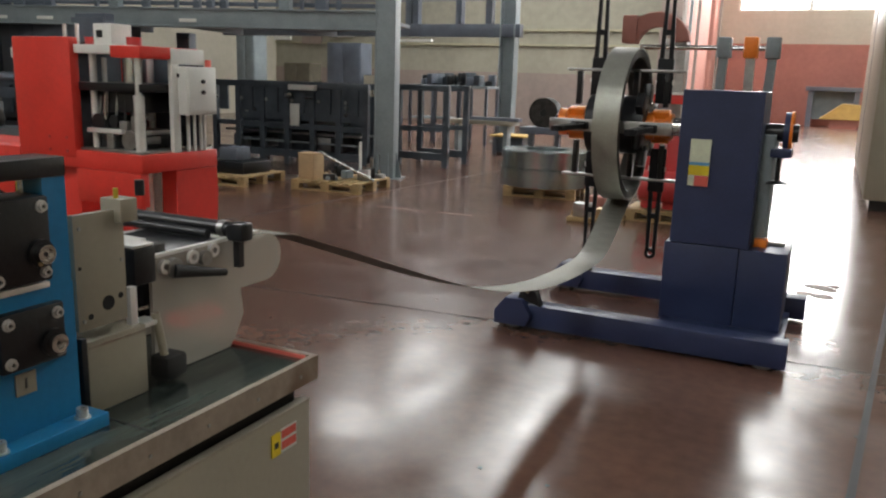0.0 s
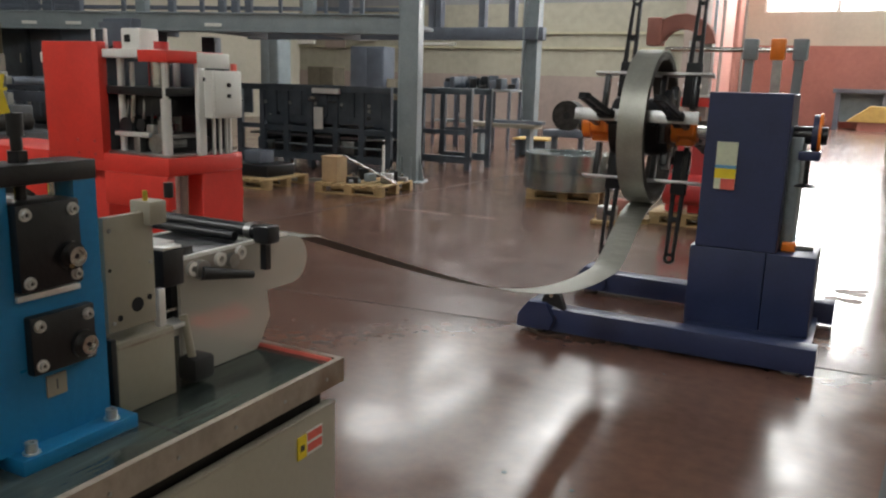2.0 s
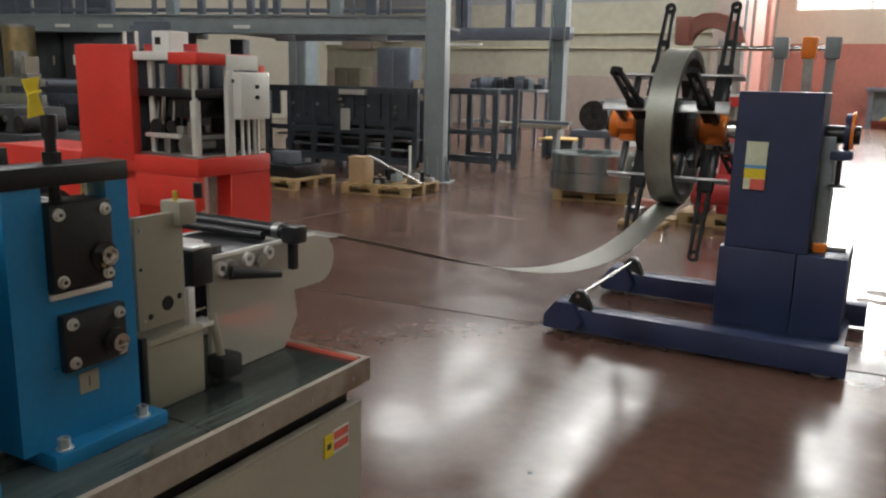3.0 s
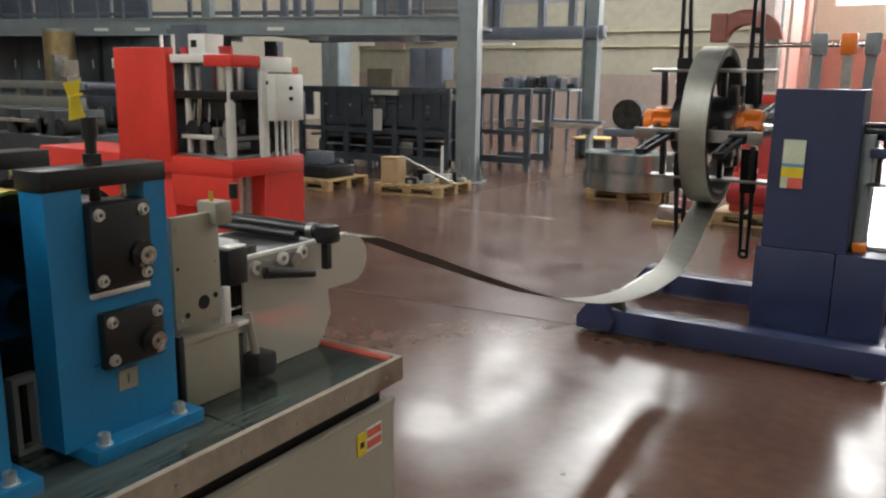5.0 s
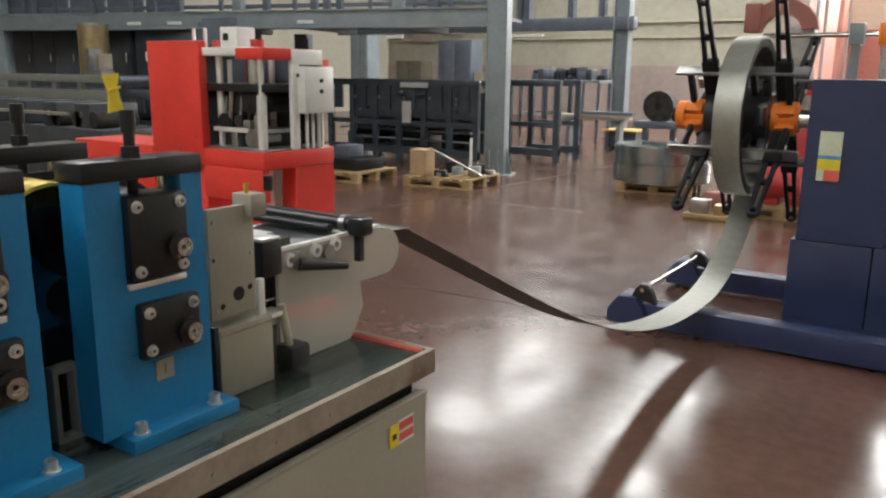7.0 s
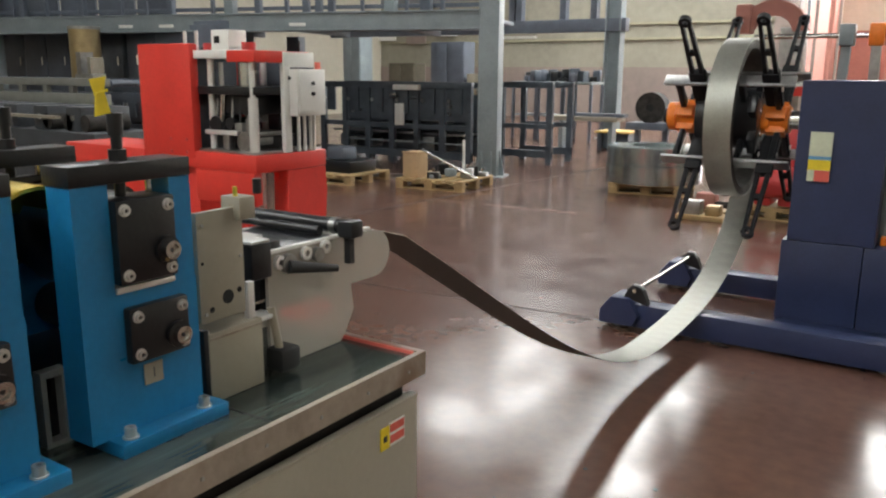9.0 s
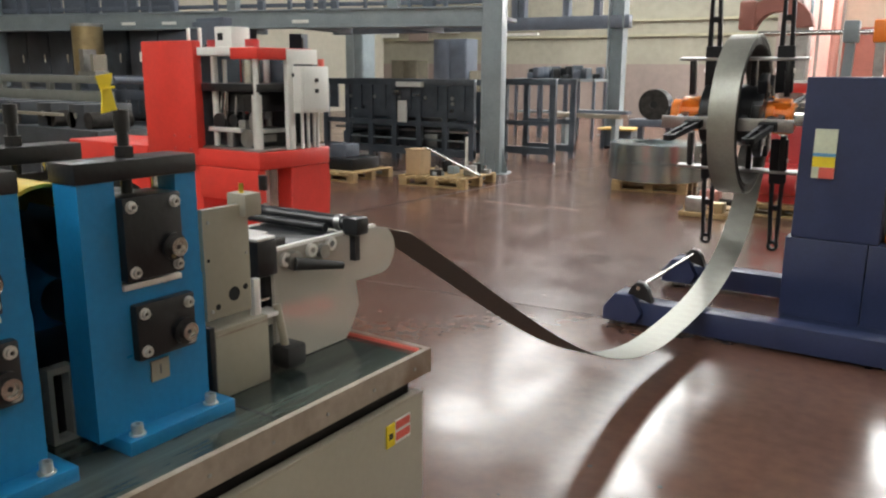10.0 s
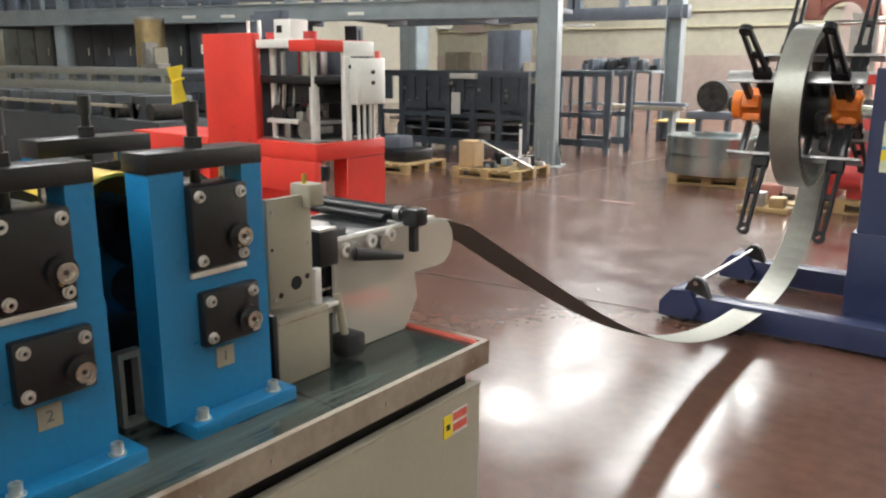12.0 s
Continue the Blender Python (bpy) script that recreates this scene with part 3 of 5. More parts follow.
def build_decoiler():
    t = thing("decoiler", "navy blue motorised decoiler with a four-arm mandrel", "decoiler", -0.6, 4.9, 0)
    part("base_plate", box(-0.85, -0.12, 4.62, 5.60, 0.03, 0.06), NAVY, t)
    part("front_beam", box(-1.70, -0.08, 4.48, 4.62, 0.02, 0.16, bevel=0.004), NAVY, t)
    part("rear_beam", box(-1.70, -0.03, 5.58, 5.72, 0.02, 0.16, bevel=0.004), NAVY, t)
    for y0 in (4.44, 5.54):
        part("beam_end", bm_prism(bmesh.new(), [(-1.76, 0.03), (-1.55, 0.03), (-1.52, 0.10), (-1.58, 0.20), (-1.69, 0.20), (-1.76, 0.11)], "y", y0, y0 + 0.2, 0.004), NAVY, t)
        part("roller_bracket", bm_prism(bmesh.new(), [(-1.62, 0.2), (-1.47, 0.16), (-1.50, 0.24), (-1.53, 0.275), (-1.57, 0.28), (-1.60, 0.25)], "y", y0 + 0.03, y0 + 0.09, 0.004), BLACK, t)
    part("tie_rod", cyl((-1.55, 4.45, 0.25), (-1.55, 5.62, 0.25), 0.013, n=14), STEEL, t, "bright steel tie rod")
    for x, y in ((-1.66, 4.55), (-0.2, 4.55), (-1.66, 5.65), (-0.2, 5.65)):
        part("foot_pad", cyl((x, y, 0), (x, y, 0.02), 0.05, n=16), STEEL_WORN, t)
    upper_part("lower_body", box(-0.80, -0.395, 4.64, 5.25, 0.16, 0.622, bevel=0.004), NAVY, t)
    upper_part("gearbox_case", box(-0.39, -0.14, 4.635, 5.25, 0.16, 0.622, bevel=0.004), NAVY, t)
    upper_part("tall_body", bm_prism(bmesh.new(), [(4.64, 0.624), (5.20, 0.624), (5.12, 1.482), (4.66, 1.482)], "x", -0.775, -0.345, 0.004), NAVY, t, "tall navy blue gear housing")
    upper_part("rear_body", box(-0.345, -0.28, 4.80, 5.12, 0.624, 1.25, bevel=0.004), STEEL_GREY, t)
    lb = upper_part("data_label", box(-0.705, -0.595, 4.634, 4.64, 0.955, 1.215), LABEL_PALE, t, "pale label with blue, yellow and red bands")
    upper_part("label_band", box(-0.705, -0.595, 4.6325, 4.6335, 1.07, 1.088), LABEL_BLUE, lb)
    upper_part("label_band", box(-0.705, -0.595, 4.6325, 4.6335, 1.015, 1.07), YELLOW, lb)
    upper_part("label_band", box(-0.67, -0.595, 4.6325, 4.6335, 0.955, 1.013), LABEL_RED, lb)
    # brake and hand fittings behind the housing
    upper_part("shaft_end", cyl((-0.345, 4.9, 1.26), (-0.17, 4.9, 1.26), 0.05, n=24), BLACK, t)
    upper_part("brake_disc", cyl((-0.245, 4.9, 1.27), (-0.215, 4.9, 1.27), 0.105, n=36), NAVY, t)
    upper_part("brake_rim", bm_tube(bmesh.new(), (-0.215, 4.9, 1.27), (-0.20, 4.9, 1.27), 0.112, 0.085, 36), ORANGE, t)
    upper_part("hand_wheel_stem", cyl((-0.25, 4.80, 1.00), (-0.25, 4.80, 1.15), 0.014, n=12), BLACK, t)
    upper_part("hand_wheel", cyl((-0.25, 4.80, 0.985), (-0.25, 4.80, 1.0), 0.06, 0.035, n=20), BLACK, t)
    upper_part("bracket", box(-0.30, -0.19, 4.75, 4.9, 1.13, 1.18, bevel=0.01), NAVY, t)
    upper_part("switch", box(-0.33, -0.26, 4.75, 4.83, 0.624, 0.67, bevel=0.004), ORANGE, t)
    upper_part("switch_plate", box(-0.35, -0.17, 4.86, 4.95, 0.624, 0.645), STEEL_WORN, t)
    # rotating mandrel
    hub = cyl((-0.42, 0, 0), (0.42, 0, 0), 0.045, n=28)
    man = finish("mandrel", hub, BLACK)
    man.parent = t
    man.matrix_basis = pose(AX[0] + 0.6, AX[1] - 4.9, AX[2])
    man.data.transform(Matrix.Scale(1.11, 4))
    loc = lambda name, bm, m, p=man, label="": local_part(name, bm, m, p, label)
    for x0, x1 in ((-0.37, -0.20), (0.155, 0.28)):
        c = bm_cyl(bmesh.new(), (x0 - 0.015, 0, 0), (x1, 0, 0), 0.066, n=28)
        collar = loc("hub_collar", c, ORANGE, label="orange hub collar")
        loc("collar_flange", cyl((x0 - 0.018, 0, 0), (x0 + 0.03, 0, 0), 0.082, n=28), ORANGE, collar)
        loc("collar_flange", cyl((x1 - 0.03, 0, 0), (x1 + 0.003, 0, 0), 0.075, n=28), ORANGE, collar)
        for k in range(4):
            xm = (x0 + x1) / 2
            loc("hub_lug", bm_box(bmesh.new(), xm - 0.05, xm + 0.05, 0.04, 0.094, -0.035, 0.035, bevel=0.006, m=Matrix.Rotation(radians(90 * k + 15), 4, "X")), ORANGE, collar)
    loc("drum", cyl((-0.20, 0, 0), (0.14, 0, 0), 0.17, n=32), BLACK)
    for k in range(6):
        a = radians(60 * k + 20)
        loc("drum_plate", bm_box(bmesh.new(), 0.10, 0.145, 0.12, 0.24, -0.05, 0.05, bevel=0.006, m=Matrix.Rotation(a, 4, "X")), BLACK)
        loc("drum_bolt", cyl((0.14, 0.13 * math.cos(a), 0.13 * math.sin(a)), (0.155, 0.13 * math.cos(a), 0.13 * math.sin(a)), 0.016, n=8), STEEL)
    loc("hub_nut", cyl((0.285, 0, 0), (0.345, 0, 0), 0.052, n=24), STEEL)
    lean, reach = 0, 0.79
    for k in range(4):
        # the expanding segment, a little behind its arms
        r2 = Matrix.Rotation(radians(lean - 90 * k), 4, "X")
        b = bmesh.new()
        bm_box(b, -0.36, 0.335, -0.322, -0.306, -0.034, 0.034, bevel=0.003, m=r2)
        loc("segment", b, STEEL_WORN, label="worn steel expanding segment")
        for x in (-0.30, -0.13, 0.04, 0.22):
            loc("segment_rib", bm_box(bmesh.new(), x, x + 0.03, -0.306, -0.11, -0.026, 0.026, bevel=0.004, m=r2), BLACK)
        # slotted keeper arms on both sides of the coil, tilted a little on their pivots
        root = r2 @ Vector((0, -0.27, 0))
        tip = Matrix.Rotation(radians(-90 * k), 4, "X") @ Vector((0, -reach, 0))
        d = tip - root
        n = d.length
        turn = Matrix.Rotation(math.atan2(-d.z, -d.y), 4, "X")
        for x in (-0.170, 0.215):
            m = Matrix.Translation((x, root.y, root.z)) @ turn
            b = bmesh.new()
            for sx in (-1, 1):
                # each rail runs from the wide root to the narrow eye
                out = [(sx * 0.042, 0.03), (sx * 0.016, 0.03), (sx * 0.010, -n + 0.05), (sx * 0.028, -n + 0.05)]
                rail = bm_prism(bmesh.new(), out if sx < 0 else out[::-1], "z", -0.014, 0.014, 0.002)
                rail.transform(m)
                me = bpy.data.meshes.new("rail")
                rail.to_mesh(me)
                rail.free()
                b.from_mesh(me)
                bpy.data.meshes.remove(me)
            for u, w in ((0.50, 0.026),):
                bm_box(b, -w, w, -u * n - 0.016, -u * n + 0.016, -0.011, 0.011, m=m)
            bm_box(b, -0.044, 0.044, -0.22 * n, 0.14, -0.022, 0.022, bevel=0.005, m=m)
            eye = bm_tube(bmesh.new(), (0, -n + 0.032, -0.014), (0, -n + 0.032, 0.014), 0.032, 0.015, 20)
            eye.transform(m)
            me = bpy.data.meshes.new("eye")
            eye.to_mesh(me)
            eye.free()
            b.from_mesh(me)
            bpy.data.meshes.remove(me)
            arm = loc("keeper_arm", b, ARM_BLACK, label="black slotted keeper arm")
            loc("pivot_bolt", bm_cyl(bmesh.new(), m @ Vector((-0.05, 0.02, 0)), m @ Vector((0.05, 0.02, 0)), 0.014, n=12), ZINC, arm)
    return t, man


def local_part(name, bm, material, parent, label=""):
    bm.transform(Matrix.Scale(1.11, 4))
    ob = finish(name, bm, material)
    ob.parent = parent
    if label:
        ob["label"] = label
    return ob


decoiler, mandrel = build_decoiler()


def build_coil():
    """The coil: a band of wound strip with its layered sides."""
    b = bm_tube(bmesh.new(), (-0.072, 0, 0), (0.072, 0, 0), 0.445, 0.44, 96)
    b.transform(Matrix.Scale(1.11, 4))
    c = finish("steel_coil", b, GALV)
    for k in range(8):
        r = 0.44 - 0.0065 * k
        w = 0.069 + 0.004 * math.sin(k * 2.3)
        local_part("wrap", bm_tube(bmesh.new(), (-w, 0, 0), (w, 0, 0), r, r - 0.0055, 72), COILSIDE if k else GALV, c)
    c.matrix_basis = pose(*AX)
    return tagged(c, "coil of galvanised steel strip on the decoiler mandrel", "steel coil")


coil = build_coil()
# ---- red press ----
def build_press():
    t = thing("punch_press", "bright red hydraulic punching press with steel pillars", "press", -3.9, 3.5, 0)
    part("column", box(-4.265, -3.80, 3.14, 3.20, 1.0, 1.66, bevel=0.006), RED, t)
    part("table", box(-4.265, -3.30, 3.145, 3.73, 0.945, 1.045, bevel=0.006), RED, t)
    part("front_plate", box(-3.80, -3.31, 3.14, 3.20, 0.76, 0.944, bevel=0.004), RED, t)
    part("side_leg", bm_prism(bmesh.new(), [(3.38, 0.05), (3.68, 0.05), (3.74, 0.80), (3.73, 0.944), (3.40, 0.944)], "x", -3.42, -3.305, 0.004), RED, t)
    part("base", box(-4.25, -3.85, 3.2, 3.7, 0.06, 0.944, bevel=0.006), RED, t)
    part("base_plate", box(-4.5, -3.3, 3.12, 3.76, 0.0, 0.05, bevel=0.006), RED, t)
    part("side_wing", box(-5.10, -4.27, 3.14, 3.6, 0.70, 1.035, bevel=0.006), RED, t)
    part("wing_leg", box(-5.05, -4.95, 3.2, 3.5, 0.0, 0.70), RED, t)
    part("rear_column", box(-4.265, -3.86, 3.55, 3.72, 1.0, 1.64, bevel=0.006), RED, t)
    # added block; makes the interior beside the column read dark
    part("core", box(-4.2, -3.85, 3.22, 3.54, 1.0, 1.62), BLACK_FRAME, t, "dark block added to darken the press interior")
    part("table_top", box(-3.79, -3.32, 3.17, 3.71, 1.046, 1.06, bevel=0.002), STEEL_WORN, t, "worn steel bolster plate")
    part("crown", box(-3.98, -3.42, 3.17, 3.45, 1.575, 1.622, bevel=0.004), WHITE, t, "pale steel crown plate")
    part("crown_front", box(-3.52, -3.305, 3.165, 3.60, 1.555, 1.618, bevel=0.004), RED, t)
    part("side_plate", box(-3.33, -3.30, 3.385, 3.44, 1.046, 1.53, bevel=0.003), WHITE, t, "pale grey steel side plate")
    part("head_plate", box(-3.33, -3.30, 3.385, 3.64, 1.53, 1.615, bevel=0.003), WHITE, t)
    for y, z, r in ((3.30, 1.30, 0.03), (3.36, 1.24, 0.024), (3.27, 1.33, 0.018)):
        part("valve_body", cyl((-3.58, y, z), (-3.44, y, z), r, n=14), STEEL_WORN, t)
    for k in range(4):
        part("hose", cyl((-3.72 + 0.07 * k, 3.235, 1.17), (-3.70 + 0.06 * k, 3.26, 1.375), 0.008, n=8), BLACK if k % 2 else STEEL_WORN, t)
    part("valve_block", box(-3.70, -3.56, 3.22, 3.36, 1.622, 1.735, bevel=0.005), WHITE, t, "pale valve block")
    part("valve_cap", box(-3.67, -3.63, 3.215, 3.22, 1.66, 1.70), BLACK, t)
    for x in (-3.96, -3.86):
        part("tie_bolt", cyl((x, 3.25, 1.62), (x, 3.25, 1.735), 0.011, n=12), CHROME, t)
    for x, y in ((-3.80, 3.30), (-3.46, 3.28)):
        part("cap_nut", cyl((x, y, 1.622), (x, y, 1.665), 0.04, n=16), RED_DULL, t)
    part("pressure_hose", cyl((-3.90, 3.30, 1.622), (-3.66, 3.29, 1.70), 0.012, n=10), BLACK, t)
    part("rod", cyl((-3.33, 3.55, 1.615), (-3.33, 3.55, 1.68), 0.006, n=8), BLACK, t)
    part("pillar", cyl((-3.36, 3.20, 1.06), (-3.36, 3.20, 1.36), 0.028, n=20), CHROME, t, "bright steel guide pillar")
    part("pillar", cyl((-3.36, 3.20, 1.36), (-3.36, 3.20, 1.555), 0.016, n=16), CHROME, t)
    part("pillar", cyl((-3.74, 3.24, 1.06), (-3.74, 3.24, 1.575), 0.02, n=16), CHROME, t)
    part("pillar", cyl((-3.70, 3.62, 1.06), (-3.70, 3.62, 1.575), 0.02, n=16), CHROME, t)
    part("ram_plate", box(-3.86, -3.34, 3.19, 3.66, 1.375, 1.42, bevel=0.004), BLACK, t, "black ram plate")
    part("ram", cyl((-3.60, 3.40, 1.42), (-3.60, 3.40, 1.575), 0.06, n=24), STEEL, t)
    part("ram_rod", cyl((-3.46, 3.30, 1.42), (-3.46, 3.30, 1.555), 0.014, n=12), CHROME, t)
    part("ram_rod", cyl((-3.72, 3.30, 1.42), (-3.72, 3.30, 1.555), 0.014, n=12), CHROME, t)
    part("upper_die", box(-3.78, -3.42, 3.25, 3.6, 1.26, 1.375, bevel=0.01), BLACK, t)
    part("die_post", cyl((-3.66, 3.24, 1.22), (-3.64, 3.24, 1.375), 0.016, n=12), STEEL, t)
    part("lower_die", box(-3.76, -3.42, 3.25, 3.6, 1.06, 1.14, bevel=0.008), BLACK, t)
    part("die_plate", box(-3.72, -3.40, 3.23, 3.5, 1.14, 1.165, bevel=0.004), STEEL_WORN, t)
    for i, (x, z, r) in enumerate(((-3.70, 1.20, 0.05), (-3.58, 1.21, 0.035), (-3.47, 1.11, 0.055))):
        part("roller", cyl((x, 3.22, z), (x, 3.40, z), r, n=20), BLACK if i < 2 else STEEL_WORN, t)
    for x, y, z, w, h in ((-3.62, 3.20, 1.06, 0.05, 0.09), (-3.54, 3.22, 1.165, 0.06, 0.05), (-3.44, 3.21, 1.165, 0.035, 0.08)):
        part("die_clamp", box(x, x + w, y, y + 0.05, z, z + h, bevel=0.005), STEEL_WORN, t)
    part("die_guide", box(-3.77, -3.50, 3.20, 3.24, 1.145, 1.17, bevel=0.003), CHROME, t)
    part("bright_bar", box(-3.40, -3.315, 3.40, 3.70, 1.06, 1.075), STEEL, t)
    part("inner_panel", box(-3.79, -3.36, 3.66, 3.70, 1.06, 1.57), BLACK_FRAME, t, "dark back panel")
    # control box on posts
    b = part("control_box", box(-3.34, -3.24, 3.43, 3.67, 1.255, 1.52, bevel=0.006), WHITE, t, "pale grey control box")
    part("box_door", box(-3.239, -3.233, 3.445, 3.655, 1.27, 1.505, bevel=0.002), WHITE, b)
    part("knob", cyl((-3.233, 3.55, 1.44), (-3.222, 3.55, 1.44), 0.012, n=12), BLACK, b)
    part("knob", cyl((-3.233, 3.55, 1.38), (-3.222, 3.55, 1.38), 0.012, n=12), BLACK, b)
    part("knob", cyl((-3.30, 3.43, 1.47), (-3.30, 3.42, 1.47), 0.012, n=12), BLACK, b)
    for y in (3.50, 3.55, 3.60, 3.63):
        part("post", cyl((-3.305, y, 1.045), (-3.305, y, 1.255), 0.011, n=12), CHROME, t)
    part("mushroom_switch", cyl((-3.29, 3.66, 1.52), (-3.29, 3.66, 1.56), 0.018, n=12), LABEL_RED, t)
    part("air_unit", box(-4.34, -4.27, 3.18, 3.26, 1.54, 1.60, bevel=0.008), WHITE, t)
    for x, z in ((-4.0, 1.11), (-3.86, 1.11), (-4.0, 1.035), (-3.86, 1.035)):
        part("screw_head", cyl((x, 3.139, z), (x, 3.133, z), 0.009, n=10), RED_DULL, t)
    part("inner_post", cyl((-3.45, 3.33, 0.05), (-3.45, 3.33, 0.944), 0.022, n=14), CHROME, t)
    return t


build_press()


# ---- steel mezzanine ----
def build_mezzanine():
    cx, cy, th = -5.98, 10.4, radians(15)
    t = thing("steel_mezzanine", "grey-blue steel mezzanine frame with a railed deck", "mezzanine", cx, cy, 0)
    R = Matrix.Translation((cx, cy, 0)) @ Matrix.Rotation(th, 4, "Z")
    def rb(name, mt, *a, label="", bevel=0.004):
        return part(name, bm_box(bmesh.new(), *a, bevel=bevel, m=R), mt, t, label)
    rb("column", STEEL_GREY, -0.15, -0.13, -0.17, 0.13, 0, 3.6)
    rb("column_flange", STEEL_GREY, 0.13, 0.15, -0.17, 0.13, 0, 3.6)
    rb("column_web", STEEL_GREY, -0.13, 0.13, -0.16, -0.13, 0, 3.6)
    rb("base_plate", STEEL_GREY, -0.25, 0.25, -0.22, 0.22, 0, 0.02)
    for s in (-1, 1):
        part("gusset", bm_prism(bmesh.new(), [(s * 0.15, 0.02), (s * 0.24, 0.02), (s * 0.15, 0.42)], "y", -0.012, 0.012), STEEL_GREY, t).data.transform(
            world_of(t).inverted() @ R @ world_of(t))
        rb("stiffener", STEEL_GREY, s * 0.07 - 0.01, s * 0.07 + 0.01, -0.20, -0.13, 0.02, 0.38)
    rb("beam", STEEL_GREY, -13.0, -0.155, -0.12, 0.12, 2.16, 2.385, label="deep grey-blue front beam")
    rb("beam_flange", STEEL_GREY, -13.0, -0.155, -0.15, 0.15, 2.13, 2.158)
    rb("beam_flange", STEEL_GREY, -13.0, -0.155, -0.15, 0.15, 2.387, 2.41)
    # slab hidden behind the beam, added to shade what stands beneath
    rb("deck", STEEL_DARK, -13.0, -0.2, 0.15, 2.2, 2.30, 2.36, label="unseen deck added to shade the space below")
    for i in range(7):
        x = -1.6 - i * 1.75
        rb("joist", STEEL_DARK, x, x + 0.09, 0.12, 2.2, 2.14, 2.30)
    # dark sheets are added so the space above the beam reads dark
    for i in range(9):
        rb("darkening_panel", STEEL_DARK, -13.0 + i * 0.82, -12.25 + i * 0.82, 0.4, 0.46, 2.41, 3.4 + 0.1 * (i % 3), label="dark panel added to darken the view above the beam")
    # plain white plates stand in for small bright lights on the beam
    for x in (-3.2, -5.6, -6.4):
        rb("light_fitting", WHITE, x, x + 0.28, -0.158, -0.152, 2.20, 2.25)
    # uprights and rails on the deck
    rnd = random.Random(4)
    x = -0.75
    while x > -12.5:
        w = rnd.choice((0.05, 0.06, 0.10, 0.16))
        rb("upright", rnd.choice((STEEL_DARK, STEEL_DARK, STEEL_GREY)), x - w, x, 0.05, 0.05 + w, 2.41, 3.7)
        x -= rnd.choice((0.22, 0.35, 0.5, 0.8))
    rb("rail", STEEL_DARK, -12.8, -0.2, 0.2, 0.26, 2.47, 2.53)
    rb("rear_column", STEEL_DARK, -4.4, -4.15, 1.9, 2.15, 0, 2.14)
    rb("rear_column", STEEL_DARK, -9.4, -9.15, 1.9, 2.15, 0, 2.14)
    rb("rear_column", STEEL_GREY, -9.4, -9.15, -0.1, 0.1, 0, 2.13)
    return t


build_mezzanine()


def build_rear_gantry():
    t = thing("rear_gantry", "dark blue-grey steel gantry frame by the far wall", "gantry", -7.3, 18.5, 0)
    part("column", boxes((-7.50, -7.46, 18.35, 18.65, 0, 3.6), (-7.46, -7.15, 18.49, 18.51, 0, 3.6), (-7.15, -7.11, 18.35, 18.65, 0, 3.6)), STEEL_GREY, t)
    part("base_plate", box(-7.6, -7.0, 18.25, 18.75, 0, 0.025), STEEL_GREY, t)
    part("beam", box(-16.0, -7.0, 18.38, 18.62, 2.50, 2.80, bevel=0.004), STEEL_DARK, t)
    for x in (-7.9, -8.7, -9.9, -10.1):
        part("upright", box(x, x + 0.16, 18.4, 18.6, 2.80, 3.6), STEEL_DARK, t)
    part("lamp_tube", box(-10.3, -9.2, 18.1, 18.2, 2.36, 2.42), WHITE, t, "pale tube fitting")
    return t


build_rear_gantry()


